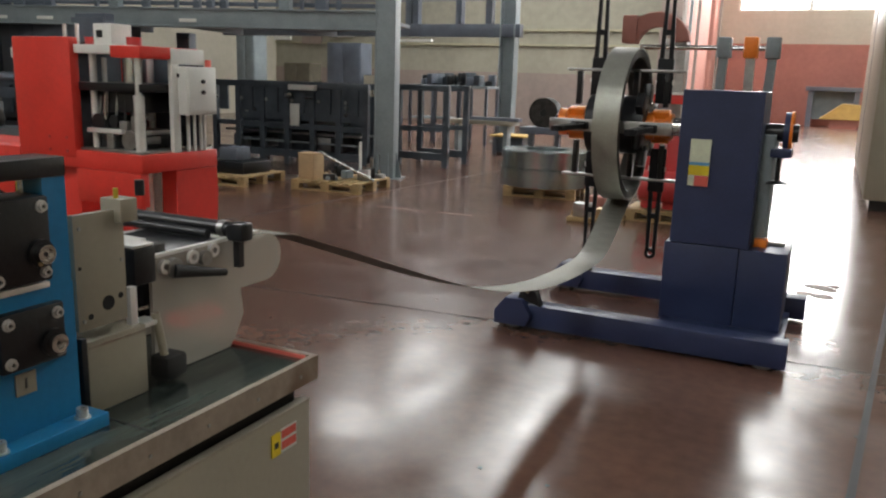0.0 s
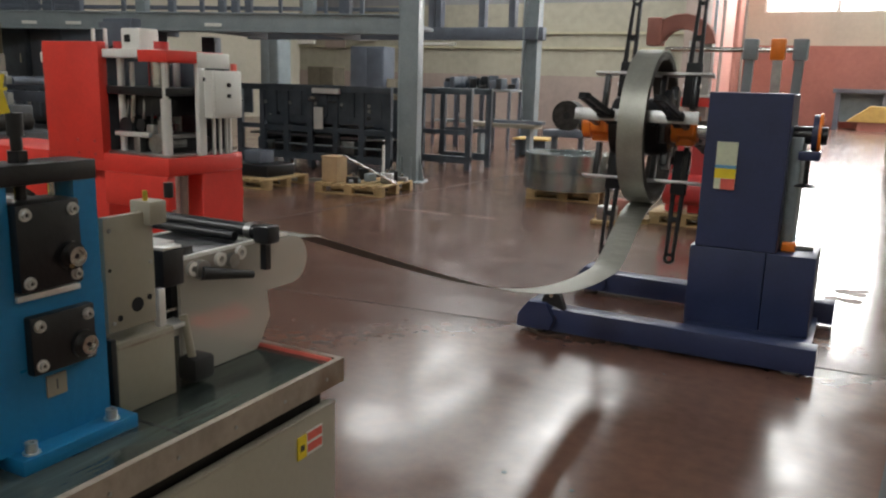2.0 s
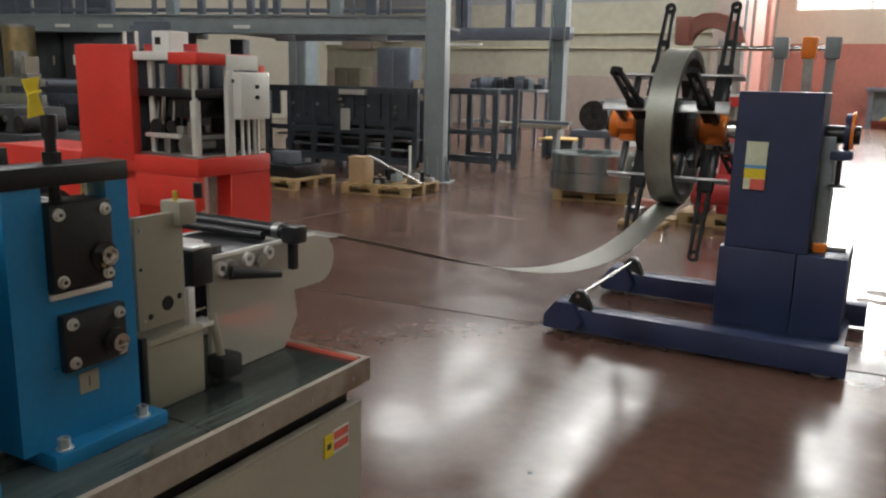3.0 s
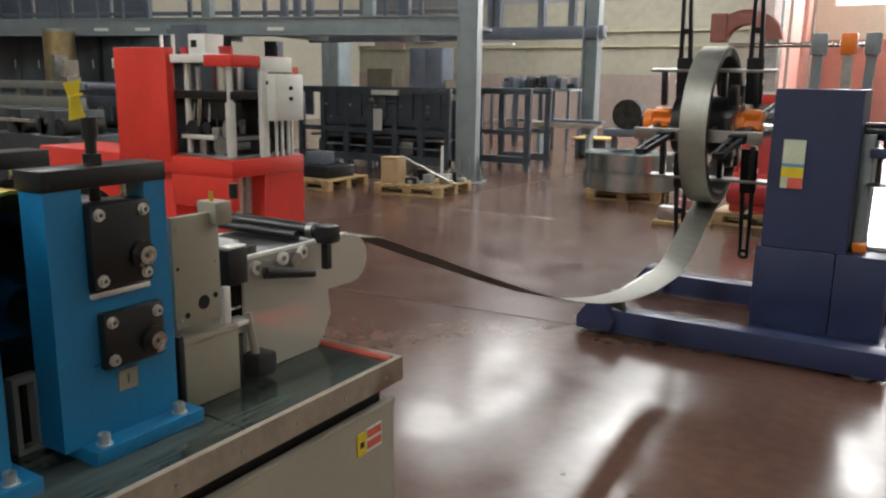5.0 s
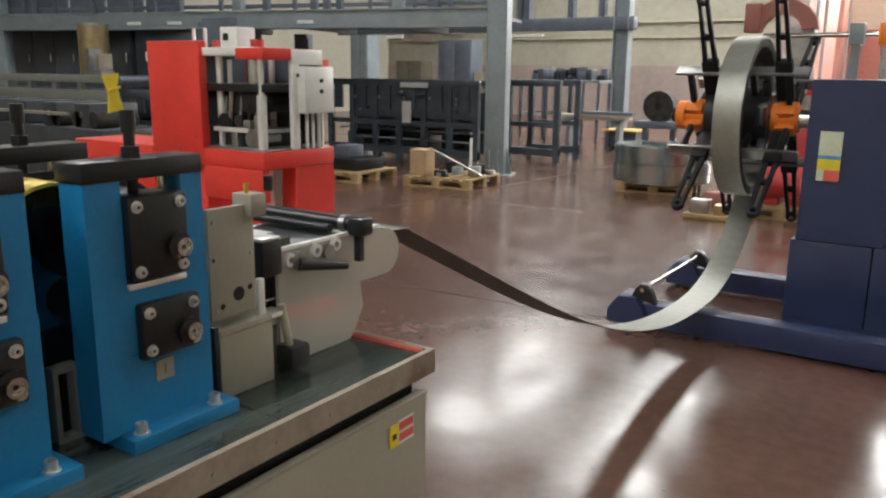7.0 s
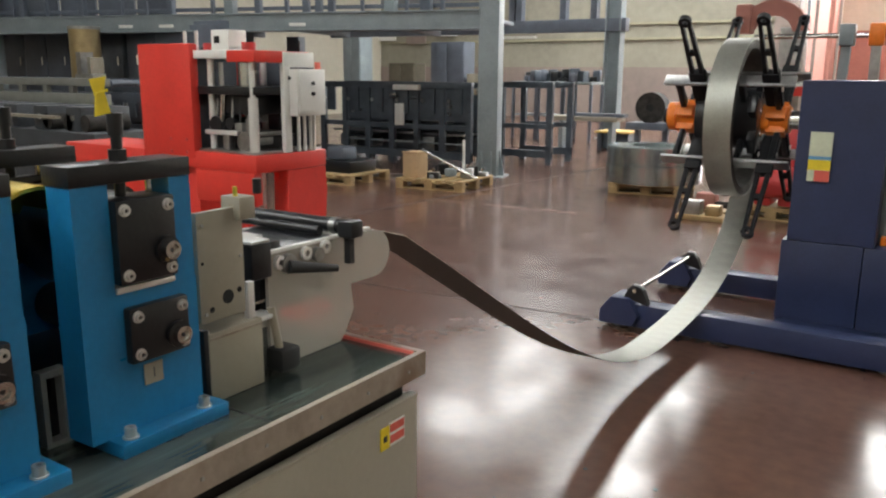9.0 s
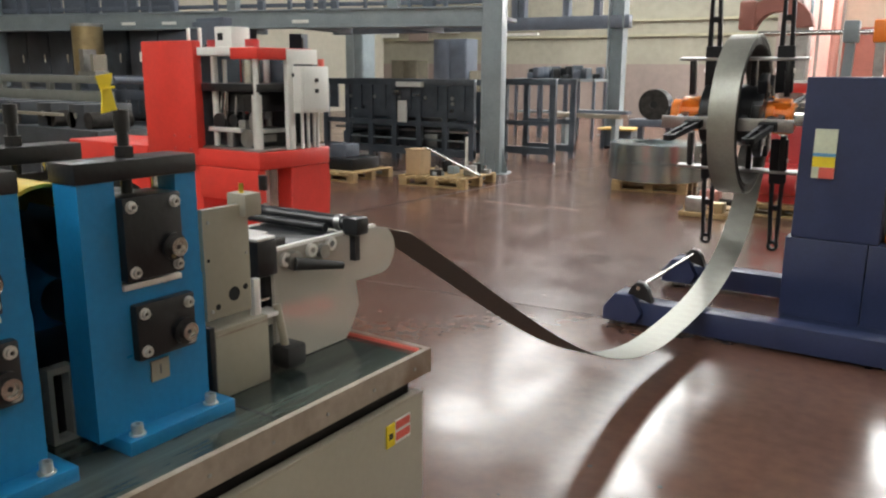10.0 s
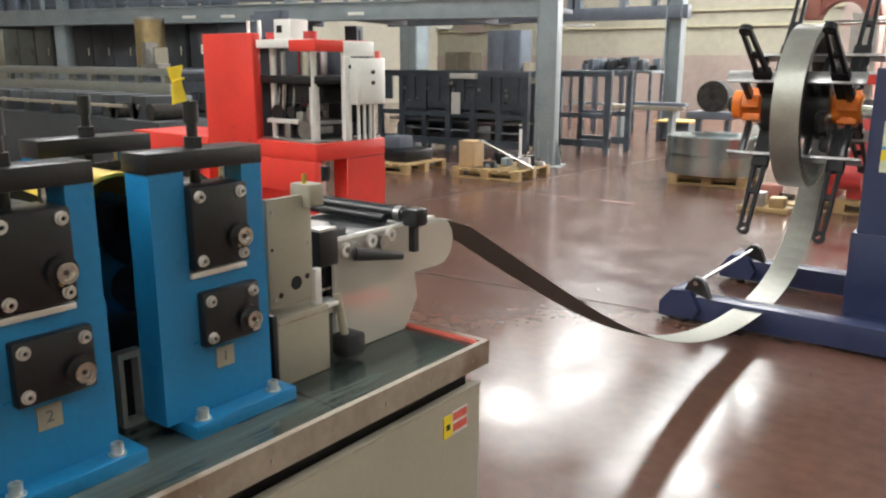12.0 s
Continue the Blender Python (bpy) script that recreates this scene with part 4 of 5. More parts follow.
# ---- stored machine frames ----
def build_black_frame(x0, x1, y, top, seed, bays, depth=0.8, bare=False):
    rnd = random.Random(seed)
    t = thing("stored_machine", "near-black welded machine frame stored on the floor", "machine frame", (x0 + x1) / 2, y, 0, group="stored machine frames")
    for yy in (y, y + depth):
        part("top_rail", box(x0, x1, yy, yy + 0.08, top - 0.10, top, bevel=0.004), BLACK_FRAME, t)
        part("mid_rail", box(x0, x1, yy + 0.01, yy + 0.07, 0.60, 0.68), BLACK_FRAME, t)
        part("bottom_rail", box(x0, x1, yy, yy + 0.08, 0.12, 0.24), BLACK_FRAME, t)
    for i in range(bays + 1):
        x = x0 + (x1 - x0 - 0.1) * i / bays
        for yy in (y, y + depth):
            part("post", box(x, x + 0.1, yy + 0.002, yy + 0.078, 0.0, top - 0.1), BLACK_FRAME, t)
    if bare:
        return t
    part("back_panel", box(x0 + 0.1, x1 - 0.1, y + 0.56, y + 0.58, 0.24, top - 0.2), BLACK_FRAME, t)
    for i in range(bays * 2):
        x = rnd.uniform(x0 + 0.1, x1 - 0.4)
        z = rnd.choice((0.24, 0.68))
        h = rnd.uniform(0.1, 0.3)
        part("stored_block", box(x, x + rnd.uniform(0.15, 0.4), y + 0.12, y + 0.5, z, z + h, bevel=0.01), rnd.choice((BLACK, STEEL_DARK, STEEL_WORN, BLACK_FRAME)), t)
    for i in range(bays):
        x = x0 + (x1 - x0) * (i + 0.5) / bays
        part("slat", box(x - 0.09, x + 0.09, y - 0.004, y + 0.03, top - 0.5, top - 0.1), BLACK_FRAME, t)
        part("pad", cyl((x - 0.14, y - 0.012, top - 0.3), (x - 0.14, y + 0.002, top - 0.3), 0.03, n=12), STEEL_WORN, t)
    for i in range(1, bays):
        xa = x0 + (x1 - x0 - 0.1) * i / bays + 0.1
        xb = x0 + (x1 - x0 - 0.1) * (i + 1) / bays
        part("front_panel", box(xa, xb, y + 0.035, y + 0.05, 0.74, top - 0.1), BLACK_FRAME, t)
        part("shelf_edge", box(xa, xb, y + 0.03, y + 0.09, 0.36, 0.385), STEEL_GREY, t)
        for k in range(2):
            xx, zz = rnd.uniform(xa + 0.05, xb - 0.1), rnd.uniform(0.85, top - 0.2)
            part("fitting", cyl((xx, y + 0.005, zz), (xx, y + 0.035, zz), rnd.uniform(0.018, 0.035), n=10), STEEL if k else STEEL_WORN, t)
    part("tray", box(x0 + 0.2, x1 - 0.2, y + 0.1, y + 0.6, 0.50, 0.53), STEEL_WORN, t)
    return t


build_black_frame(-9.85, -6.68, 11.0, 1.36, 3, 6)
build_black_frame(-6.85, -5.84, 12.2, 1.375, 5, 1, bare=True)
build_black_frame(-14.0, -10.4, 10.2, 1.45, 8, 6)
build_black_frame(-12.6, -9.6, 8.0, 1.30, 11, 5)


def build_tag():
    t = thing("white_fitting", "white sensor bracket with a hanging paper tag", "bracket", -7.9, 10.98, 1.0)
    part("head", box(-8.15, -7.63, 10.9, 10.98, 1.235, 1.32, bevel=0.006), WHITE, t)
    part("clamp", box(-8.24, -8.1, 10.92, 10.98, 1.10, 1.18, bevel=0.006), STEEL, t)
    part("paper_tag", box(-8.15, -7.97, 10.95, 10.975, 0.65, 1.01, bevel=0.002), WHITE, t)
    part("plate", box(-7.85, -7.7, 10.95, 10.98, 1.09, 1.12), STEEL, t)
    return t


build_tag()


# ---- pallets ----
def build_pallet(x, y, rz, lx=1.0, ly=0.95, label="pale wooden pallet on the floor"):
    t = thing("pallet", label, "pallet", x, y, 0, rz, group="pallets")
    T = world_of(t)
    P = lambda name, *a: part(name, bm_box(bmesh.new(), *a, bevel=0.002, m=T), WOOD, t)
    for k in range(3):
        yy = -ly / 2 + k * (ly - 0.1) / 2
        for j in range(3):
            xx = -lx / 2 + j * (lx - 0.12) / 2
            P("block", xx, xx + 0.12, yy, yy + 0.1, 0.02, 0.095)
        P("runner", -lx / 2, lx / 2, yy, yy + 0.1, 0, 0.02)
        P("stringer", -lx / 2, lx / 2, yy, yy + 0.1, 0.095, 0.115)
    n = 7
    for k in range(n):
        xx = -lx / 2 + k * (lx - 0.1) / (n - 1)
        P("deck_board", xx, xx + 0.1, -ly / 2, ly / 2, 0.115, 0.137)
    return t


build_pallet(-5.92, 9.10, 5)
build_pallet(-7.45, 8.75, 3, label="pale wooden pallet under a dark machine part")
build_pallet(-3.45, 10.35, 8, 0.95, 0.95, label="wooden pallet carrying coils of strip")
build_pallet(-1.67, 9.2, 0, 0.7, 0.6, label="wooden pallet under a red machine")


def build_pallet_load():
    t = thing("wooden_crate_box", "small plain brown wooden box on a pallet", "box", -6.22, 8.82, 0.137, 5)
    part("body", box(-6.34, -6.10, 8.70, 8.94, 0.137, 0.46, bevel=0.004), CARD, t)
    part("lid", box(-6.35, -6.09, 8.69, 8.95, 0.46, 0.478, bevel=0.003), CARD, t)
    t = thing("steel_bar", "long bright steel bar leaning across a pallet", "steel bar", -5.9, 9.0, 0.137)
    part("bar", cyl((-6.08, 8.80, 0.50), (-5.35, 9.0, 0.15), 0.017, n=10), STEEL, t)
    t = thing("steel_rod", "short upright steel rod on a pallet", "steel rod", -5.75, 9.3, 0.137)
    part("rod", cyl((-5.75, 9.3, 0.137), (-5.75, 9.3, 0.62), 0.02, n=10), WHITE, t)
    rnd = random.Random(2)
    for i in range(9):
        x, y = rnd.uniform(-6.05, -5.5), rnd.uniform(8.8, 9.45)
        h = rnd.uniform(0.05, 0.15)
        o = thing("scrap_part", "small worn steel machine part on a pallet", "machine part", x, y, 0.137, rnd.uniform(0, 90), group="loose parts on the pallet")
        part("body", bm_box(bmesh.new(), -0.08, 0.08, -0.05, 0.05, 0, h, bevel=0.01, m=world_of(o)), rnd.choice((STEEL_WORN, STEEL_GREY, BLACK)), o)
        part("stub", bm_cyl(bmesh.new(), world_of(o) @ Vector((0, 0, h)), world_of(o) @ Vector((0, 0, h + 0.05)), 0.025, n=12), STEEL, o)
    t = thing("machine_part", "dark steel machine part on a pallet", "machine part", -7.45, 8.8, 0.137)
    part("body", box(-7.8, -7.1, 8.5, 9.1, 0.137, 0.30, bevel=0.02), BLACK, t)
    part("top_block", box(-7.6, -7.3, 8.6, 8.9, 0.30, 0.48, bevel=0.02), STEEL_DARK, t)
    t = thing("long_bar", "dark flat bar lying on the floor by a pallet", "steel bar", -6.8, 9.6, 0.0)
    part("bar", bm_box(bmesh.new(), -0.6, 0.6, -0.05, 0.05, 0, 0.05, m=Matrix.Translation((-6.95, 9.5, 0)) @ Matrix.Rotation(radians(35), 4, "Z")), STEEL_WORN, t)


build_pallet_load()


def build_strip_coil(x, y, z, r, ri, h, label):
    t = thing("strip_coil", label, "steel coil", x, y, z, group="stored coils")
    n = 7
    for k in range(n):
        ro = r - (r - ri) * k / n
        part("wrap", bm_tube(bmesh.new(), (x, y, z + 0.004 * (k % 2)), (x, y, z + h - 0.004 * ((k + 1) % 2)), ro, ro - (r - ri) / n + 0.004, 56), GALV_BLUE, t)
    for a in (20, 140, 260):
        c, s = math.cos(radians(a)), math.sin(radians(a))
        part("band", bm_box(bmesh.new(), ri + 0.01, r + 0.004, -0.015, 0.015, h + 0.002, h + 0.006, m=Matrix.Translation((x, y, z)) @ Matrix.Rotation(radians(a), 4, "Z")), BLACK, t)
    return t


build_strip_coil(-3.45, 10.35, 0.137, 0.62, 0.28, 0.235, "grey galvanised strip coil lying on a pallet")
build_strip_coil(-3.47, 10.37, 0.381, 0.60, 0.28, 0.22, "grey galvanised strip coil stacked on another")


def build_standing_coil():
    t = thing("standing_coil", "dark coil standing upright on a cradle", "steel coil", -4.25, 12.6, 0)
    part("wound_strip", bm_tube(bmesh.new(), (-4.25, 12.4, 1.0), (-4.25, 12.65, 1.0), 0.24, 0.06, 48), MATT_DARK, t)
    part("core", cyl((-4.25, 12.42, 1.0), (-4.25, 12.6, 1.0), 0.06, n=16), SLOT, t)
    part("cradle", box(-4.6, -3.9, 12.3, 12.75, 0.66, 0.77, bevel=0.01), STEEL_DARK, t)
    for x in (-4.5, -4.05):
        part("leg", box(x, x + 0.08, 12.45, 12.55, 0, 0.66), STEEL_DARK, t)


build_standing_coil()


def build_back_tables():
    t = thing("dark_crate", "dark crate with a yellow top on the floor", "crate", -5.9, 15.4, 0)
    part("body", boxes((-6.3, -6.2, 15.3, 15.9, 0, 0.36), (-5.75, -5.65, 15.3, 15.9, 0, 0.36), (-6.2, -5.75, 15.35, 15.85, 0.05, 0.36)), BLACK_FRAME, t)
    part("top", box(-6.35, -5.6, 15.25, 15.95, 0.36, 0.40, bevel=0.01), YELLOW_FADED, t)
    t = thing("long_bench", "low bench with pale long bars on top", "bench", -6.1, 14.2, 0)
    part("top", box(-6.75, -5.4, 14.0, 14.4, 0.66, 0.74, bevel=0.006), CREAM, t)
    part("flat_bar", box(-6.3, -5.3, 14.1, 14.3, 0.74, 0.80), STEEL_DARK, t)
    for x in (-6.6, -5.6):
        part("leg", box(x, x + 0.08, 14.1, 14.3, 0, 0.66), STEEL_GREY, t)
    for k, x in enumerate((-9.2, -8.6, -7.9)):
        t = thing("work_table", "grey steel work table heaped with dark parts", "table", x + 0.45, 17.2, 0, group="work tables by the wall")
        part("top", box(x, x + 0.72, 17.0, 17.7, 1.28, 1.34, bevel=0.004), STEEL_GREY, t)
        part("shelf", box(x + 0.03, x + 0.69, 17.05, 17.65, 0.55, 0.59), STEEL_GREY, t)
        for xx in (x, x + 0.66):
            for yy in (17.0, 17.64):
                part("leg", box(xx, xx + 0.06, yy, yy + 0.06, 0, 1.28), STEEL_DARK, t)
        rnd = random.Random(k)
        for i in range(7):
            px, py = x + rnd.uniform(0.08, 0.6), rnd.uniform(17.1, 17.6)
            o = thing("dark_part", "dark oily machine part heaped on a table", "machine part", px, py, 1.34, rnd.uniform(0, 90), group="parts on the work tables")
            part("body", bm_box(bmesh.new(), -rnd.uniform(0.06, 0.16), 0.1, -0.08, 0.08, 0, rnd.uniform(0.08, 0.3), bevel=0.02, m=world_of(o)), rnd.choice((BLACK, BLACK_FRAME, STEEL_DARK)), o)


build_back_tables()


def build_far_cabinets():
    # cupboards and boards standing under the mezzanine against the partition
    for i, (x, w, z0, z1, m, lab) in enumerate(((-13.55, 1.15, 0, 2.4, STEEL_DARK, "tall dark blue steel cupboard"), (-15.1, 0.95, 0, 1.8, OLIVE, "dark olive wooden board crate"),
                                               (-16.9, 0.7, 0, 2.7, STEEL_GREY, "tall plain grey steel locker"), (-12.3, 0.6, 0, 1.5, CREAM, "low cream painted steel cupboard"))):
        t = thing("cupboard", lab, "cupboard", x + w / 2, 20.3, 0)
        part("body", box(x, x + w, 20, 20.6, z0 + 0.08, z1, bevel=0.01), m, t)
        part("plinth", box(x + 0.02, x + w - 0.02, 20.03, 20.55, 0, z0 + 0.08), BLACK, t)
        for k in range(2):
            d = part("door", box(x + 0.02 + k * w / 2, x + w / 2 - 0.02 + k * w / 2, 19.98, 20.0, 0.14, z1 - 0.06, bevel=0.003), m, t)
            part("handle", box(x + w / 2 - 0.08 + k * 0.13, x + w / 2 - 0.05 + k * 0.13, 19.955, 19.98, 1.0, 1.15), STEEL, d)
    for x, w, z, m in ((-14.6, 0.7, 2.35, WALL_PINK), (-15.9, 0.9, 2.5, WHITE), (-13.4, 0.6, 2.62, WHITE)):
        t = thing("wall_board", "pale notice board on the partition wall", "board", x + w / 2, 25.9, z)
        part("panel", box(x * 1.28, x * 1.28 + w * 1.28, 25.86, 25.93, z + 0.25, z + 0.75), m, t)


build_far_cabinets()


# ---- red machine and roll stand behind the decoiler ----
def build_red_machine():
    t = thing("red_machine", "red machine with a curved pressing arm behind the decoiler", "machine", -1.66, 9.1, 0.137)
    part("body", box(-1.88, -1.70, 9.0, 9.4, 0.137, 1.03, bevel=0.03), RED_DULL, t)
    part("body", box(-1.64, -1.46, 9.02, 9.4, 0.137, 1.06, bevel=0.03), RED_DULL, t)
    part("tank", cyl((-1.88, 9.0, 0.40), (-1.48, 9.0, 0.40), 0.17, n=24), RED_DULL, t)
    part("post", box(-1.80, -1.56, 9.2, 9.4, 1.0, 2.0), STEEL_WORN, t)
    part("valve", cyl((-1.66, 8.98, 0.9), (-1.66, 8.85, 0.9), 0.04, n=12), STEEL, t)
    part("head", box(-1.85, -1.43, 9.0, 9.3, 1.30, 1.40, bevel=0.01), RED, t)
    part("head_plate", box(-1.86, -1.42, 8.99, 9.31, 1.40, 1.425), WHITE, t)
    arc = []
    for i in range(9):
        a = radians(165 - 20 * i)
        arc.append((-1.87 + 0.36 * math.cos(a), 1.94 + 0.34 * math.sin(a)))
    for i in range(8, -1, -1):
        a = radians(165 - 20 * i)
        arc.append((-1.87 + 0.20 * math.cos(a), 1.94 + 0.18 * math.sin(a)))
    # arm and head take the duller wall red: haze put into their colour
    part("pressing_arm", bm_prism(bmesh.new(), arc, "y", 9.1, 9.25, 0.005), WALL_RED, t, "curved red pressing arm, paled for distance haze")
    part("arm_head", box(-2.24, -2.08, 9.06, 9.3, 1.94, 2.24, bevel=0.02), WALL_RED, t)
    return t


build_red_machine()


def build_roll_stand():
    t = thing("roll_stand", "stand of grey and orange posts carrying a bright bar", "stand", -1.0, 8.5, 0)
    part("bar", cyl((-1.9, 8.5, 1.875), (-0.57, 8.5, 1.875), 0.024, n=14), STEEL, t)
    for x, m, lean in ((-1.07, STEEL_GREY, -0.02), (-0.82, ORANGE, 0.01), (-0.62, STEEL_GREY, -0.02)):
        part("post", bm_prism(bmesh.new(), [(x - 0.04, 1.80), (x + 0.04, 1.80), (x + lean * 3 + 0.05, 0), (x + lean * 3 - 0.05, 0)], "y", 8.46, 8.54), m if m is not ORANGE else STEEL_WORN, t)
        part("clamp", box(x - 0.065, x + 0.065, 8.42, 8.58, 1.78, 1.98, bevel=0.015), m, t)
    return t


build_roll_stand()


def build_right_side():
    t = thing("machine_enclosure", "tall cream steel machine enclosure on a dark plinth", "enclosure", 1.8, 15.5, 0)
    part("body", box(0.42, 3.4, 11.5, 18.9, 0.14, 3.25, bevel=0.02), CREAM, t)
    part("plinth", box(0.50, 3.3, 11.6, 18.8, 0, 0.14), BLACK, t)
    part("seam", box(0.414, 0.42, 15.9, 15.93, 0.2, 3.2), STEEL_GREY, t)
    t = thing("far_workbench", "dark blue workbench by the red wall", "workbench", -0.3, 36.6, 0)
    part("top", box(-1.3, 0.75, 36.2, 37.2, 1.45, 1.62, bevel=0.01), STEEL_DARK, t)
    for x in (-1.2, 0.5):
        part("leg", box(x, x + 0.2, 36.3, 37.1, 0, 1.45), STEEL_DARK, t)
    part("back", box(-1.1, 0.5, 36.9, 37.0, 0.3, 1.45), STEEL_GREY, t)
    t = thing("yellow_skip", "yellow sheet metal skip under a workbench", "skip", 0.0, 36.0, 0)
    part("body", bm_prism(bmesh.new(), [(-0.7, 0.35), (0.8, 0.35), (0.8, 0.95), (0.1, 0.98)], "y", 35.6, 36.15, 0.01), YELLOW_FADED, t)
    part("skids", box(-0.3, 0.7, 35.7, 36.1, 0, 0.35), WALL_RED, t)
    t = thing("fallen_fitting", "small worn brass and steel fitting lying on the floor", "fitting", -2.3, 8.6, 0)
    part("plate", box(-2.55, -2.05, 8.45, 8.75, 0.0, 0.05, bevel=0.01), WOOD, t)
    part("block", box(-2.5, -2.3, 8.5, 8.65, 0.05, 0.2, bevel=0.01), STEEL_WORN, t)
    part("block", box(-2.25, -2.1, 8.5, 8.65, 0.05, 0.16, bevel=0.01), BRASS_DULL, t)
    part("red_cover", box(-2.46, -2.24, 8.86, 9.02, 0.06, 0.24, bevel=0.03), WALL_RED, t)
    part("spindle", cyl((-2.55, 8.9, 0.12), (-2.1, 8.9, 0.12), 0.035, n=14), MATT_DARK, t)
    part("board", box(-2.6, -2.0, 8.8, 9.1, 0.0, 0.06), WOOD, t)


build_right_side()


def build_floor_marks():
    """Pale scuffs and a tape line on the floor."""
    b = bmesh.new()
    for x0, x1, y0, w in ((-4.75, -4.1, 8.05, 0.02), (-3.95, -3.55, 8.10, 0.03), (-5.5, -4.9, 8.0, 0.012)):
        bm_box(b, x0, x1, y0, y0 + w, -0.01, 0.0012)
    for x, y, r in ((0.02, 6.72, 0.09), (0.10, 6.66, 0.07), (-0.05, 6.45, 0.07), (0.07, 6.42, 0.08), (0.14, 6.80, 0.05)):
        bm_cyl(b, (x, y, -0.01), (x, y, 0.0012 + 0.002 * r), r, n=14)
    structure("floor_marking", b, SCUFF, "faint pale scuff lines and a dull worn patch", "floor marking")
    b = bmesh.new()
    rnd = random.Random(9)
    for i in range(60):
        x, y, r = rnd.uniform(-4, 1.5), rnd.uniform(1.8, 7), rnd.uniform(0.004, 0.014)
        bm_cyl(b, (x, y, -0.01), (x, y, 0.0011), r, n=7)
    s = structure("floor_speck", b, JOINT, "small dark specks on the floor", "specks")
    s["kind"] = "stuff"


build_floor_marks()


# ---- the dark bay beside the press ----
def build_left_bay():
    t = thing("roller_conveyor", "grey double-rail roller conveyor frame", "conveyor", -11.3, 6.5, 0)
    for z0, z1 in ((1.30, 1.40), (1.06, 1.20)):
        part("rail", box(-15.5, -9.55, 6.5, 6.58, z0, z1, bevel=0.004), RAIL, t)
        part("rail", box(-15.5, -9.55, 7.2, 7.28, z0, z1, bevel=0.004), STEEL_DARK, t)
    for i in range(10):
        x = -9.75 - i * 0.62
        part("upright", box(x, x + 0.09, 6.5, 6.57, 1.2, 1.3), RAIL, t)
        part("leg", box(x, x + 0.09, 6.51, 6.57, 0, 1.06), STEEL_DARK, t)
        part("roller", cyl((x + 0.2, 6.58, 1.34), (x + 0.2, 7.2, 1.34), 0.045, n=14), STEEL_DARK, t)
    t = thing("dark_machine", "long dark forming machine standing in the shaded bay", "machine", -9.8, 5.4, 0)
    part("bed", box(-13.5, -7.6, 5.0, 5.8, 0.0, 0.86, bevel=0.01), BAY_DARK, t)
    part("rail", box(-13.5, -8.3, 5.02, 5.08, 0.99, 1.02), CREAM, t)
    for i in range(9):
        x = -13.2 + i * 0.62
        part("stand", box(x, x + 0.28, 5.1, 5.7, 0.86, 1.12, bevel=0.01), BAY_DARK, t)
        part("stand_bolt", cyl((x + 0.14, 5.095, 1.0), (x + 0.14, 5.08, 1.0), 0.03, n=10), STEEL_WORN, t)
    for x in (-8.6, -8.2, -7.9):
        part("roll", cyl((x, 5.1, 0.95), (x, 5.6, 0.95), 0.09, n=18), MATT_DARK, t)
    t = thing("brass_drum", "tall brass-coloured drum standing on a frame", "drum", -10.9, 7.6, 1.4)
    part("shell", cyl((-12.2, 8.0, 1.30), (-12.2, 8.0, 2.15), 0.24, n=28), BRASS_DULL, t)
    part("lid", cyl((-12.2, 8.0, 2.15), (-12.2, 8.0, 2.2), 0.25, n=28), STEEL_WORN, t)
    part("stand", box(-12.4, -12.0, 7.8, 8.2, 0, 1.30), BLACK_FRAME, t)
    # cabinets are added to give the bay a dark background
    for i, (x, w, h, m) in enumerate(((-19.5, 2.2, 2.5, STEEL_GREY), (-17.2, 3.0, 2.4, STEEL_DARK), (-14.1, 1.5, 2.4, BLACK_FRAME), (-12.5, 2.4, 2.3, STEEL_DARK))):
        t = thing("backing_cabinet", "dark grey cabinet added to darken the bay's background", "cabinet", x + w / 2, 9.4, 0, group="storage cabinets")
        part("body", box(x, x + w, 9.0, 9.7, 0.08, h, bevel=0.01), m, t)
        part("plinth", box(x + 0.02, x + w - 0.02, 9.05, 9.65, 0, 0.08), BLACK, t)
        k = max(2, int(w / 0.7))
        for j in range(k):
            d = part("door", box(x + 0.02 + j * w / k, x - 0.02 + (j + 1) * w / k, 8.98, 9.0, 0.14, h - 0.06, bevel=0.003), m, t)
            part("handle", box(x + (j + 0.8) * w / k, x + (j + 0.8) * w / k + 0.04, 8.955, 8.98, 1.6, 1.75), STEEL, d)
    t = thing("small_gear", "small bright clamp standing on the conveyor", "clamp", -9.6, 6.6, 1.4)
    part("foot", box(-10.35, -9.95, 6.6, 6.8, 1.40, 1.46), STEEL_WORN, t)
    part("jaw", box(-10.3, -10.2, 6.6, 6.8, 1.46, 1.75), STEEL_WORN, t)
    part("jaw", box(-10.05, -9.98, 6.6, 6.8, 1.46, 1.68), STEEL, t)


build_left_bay()


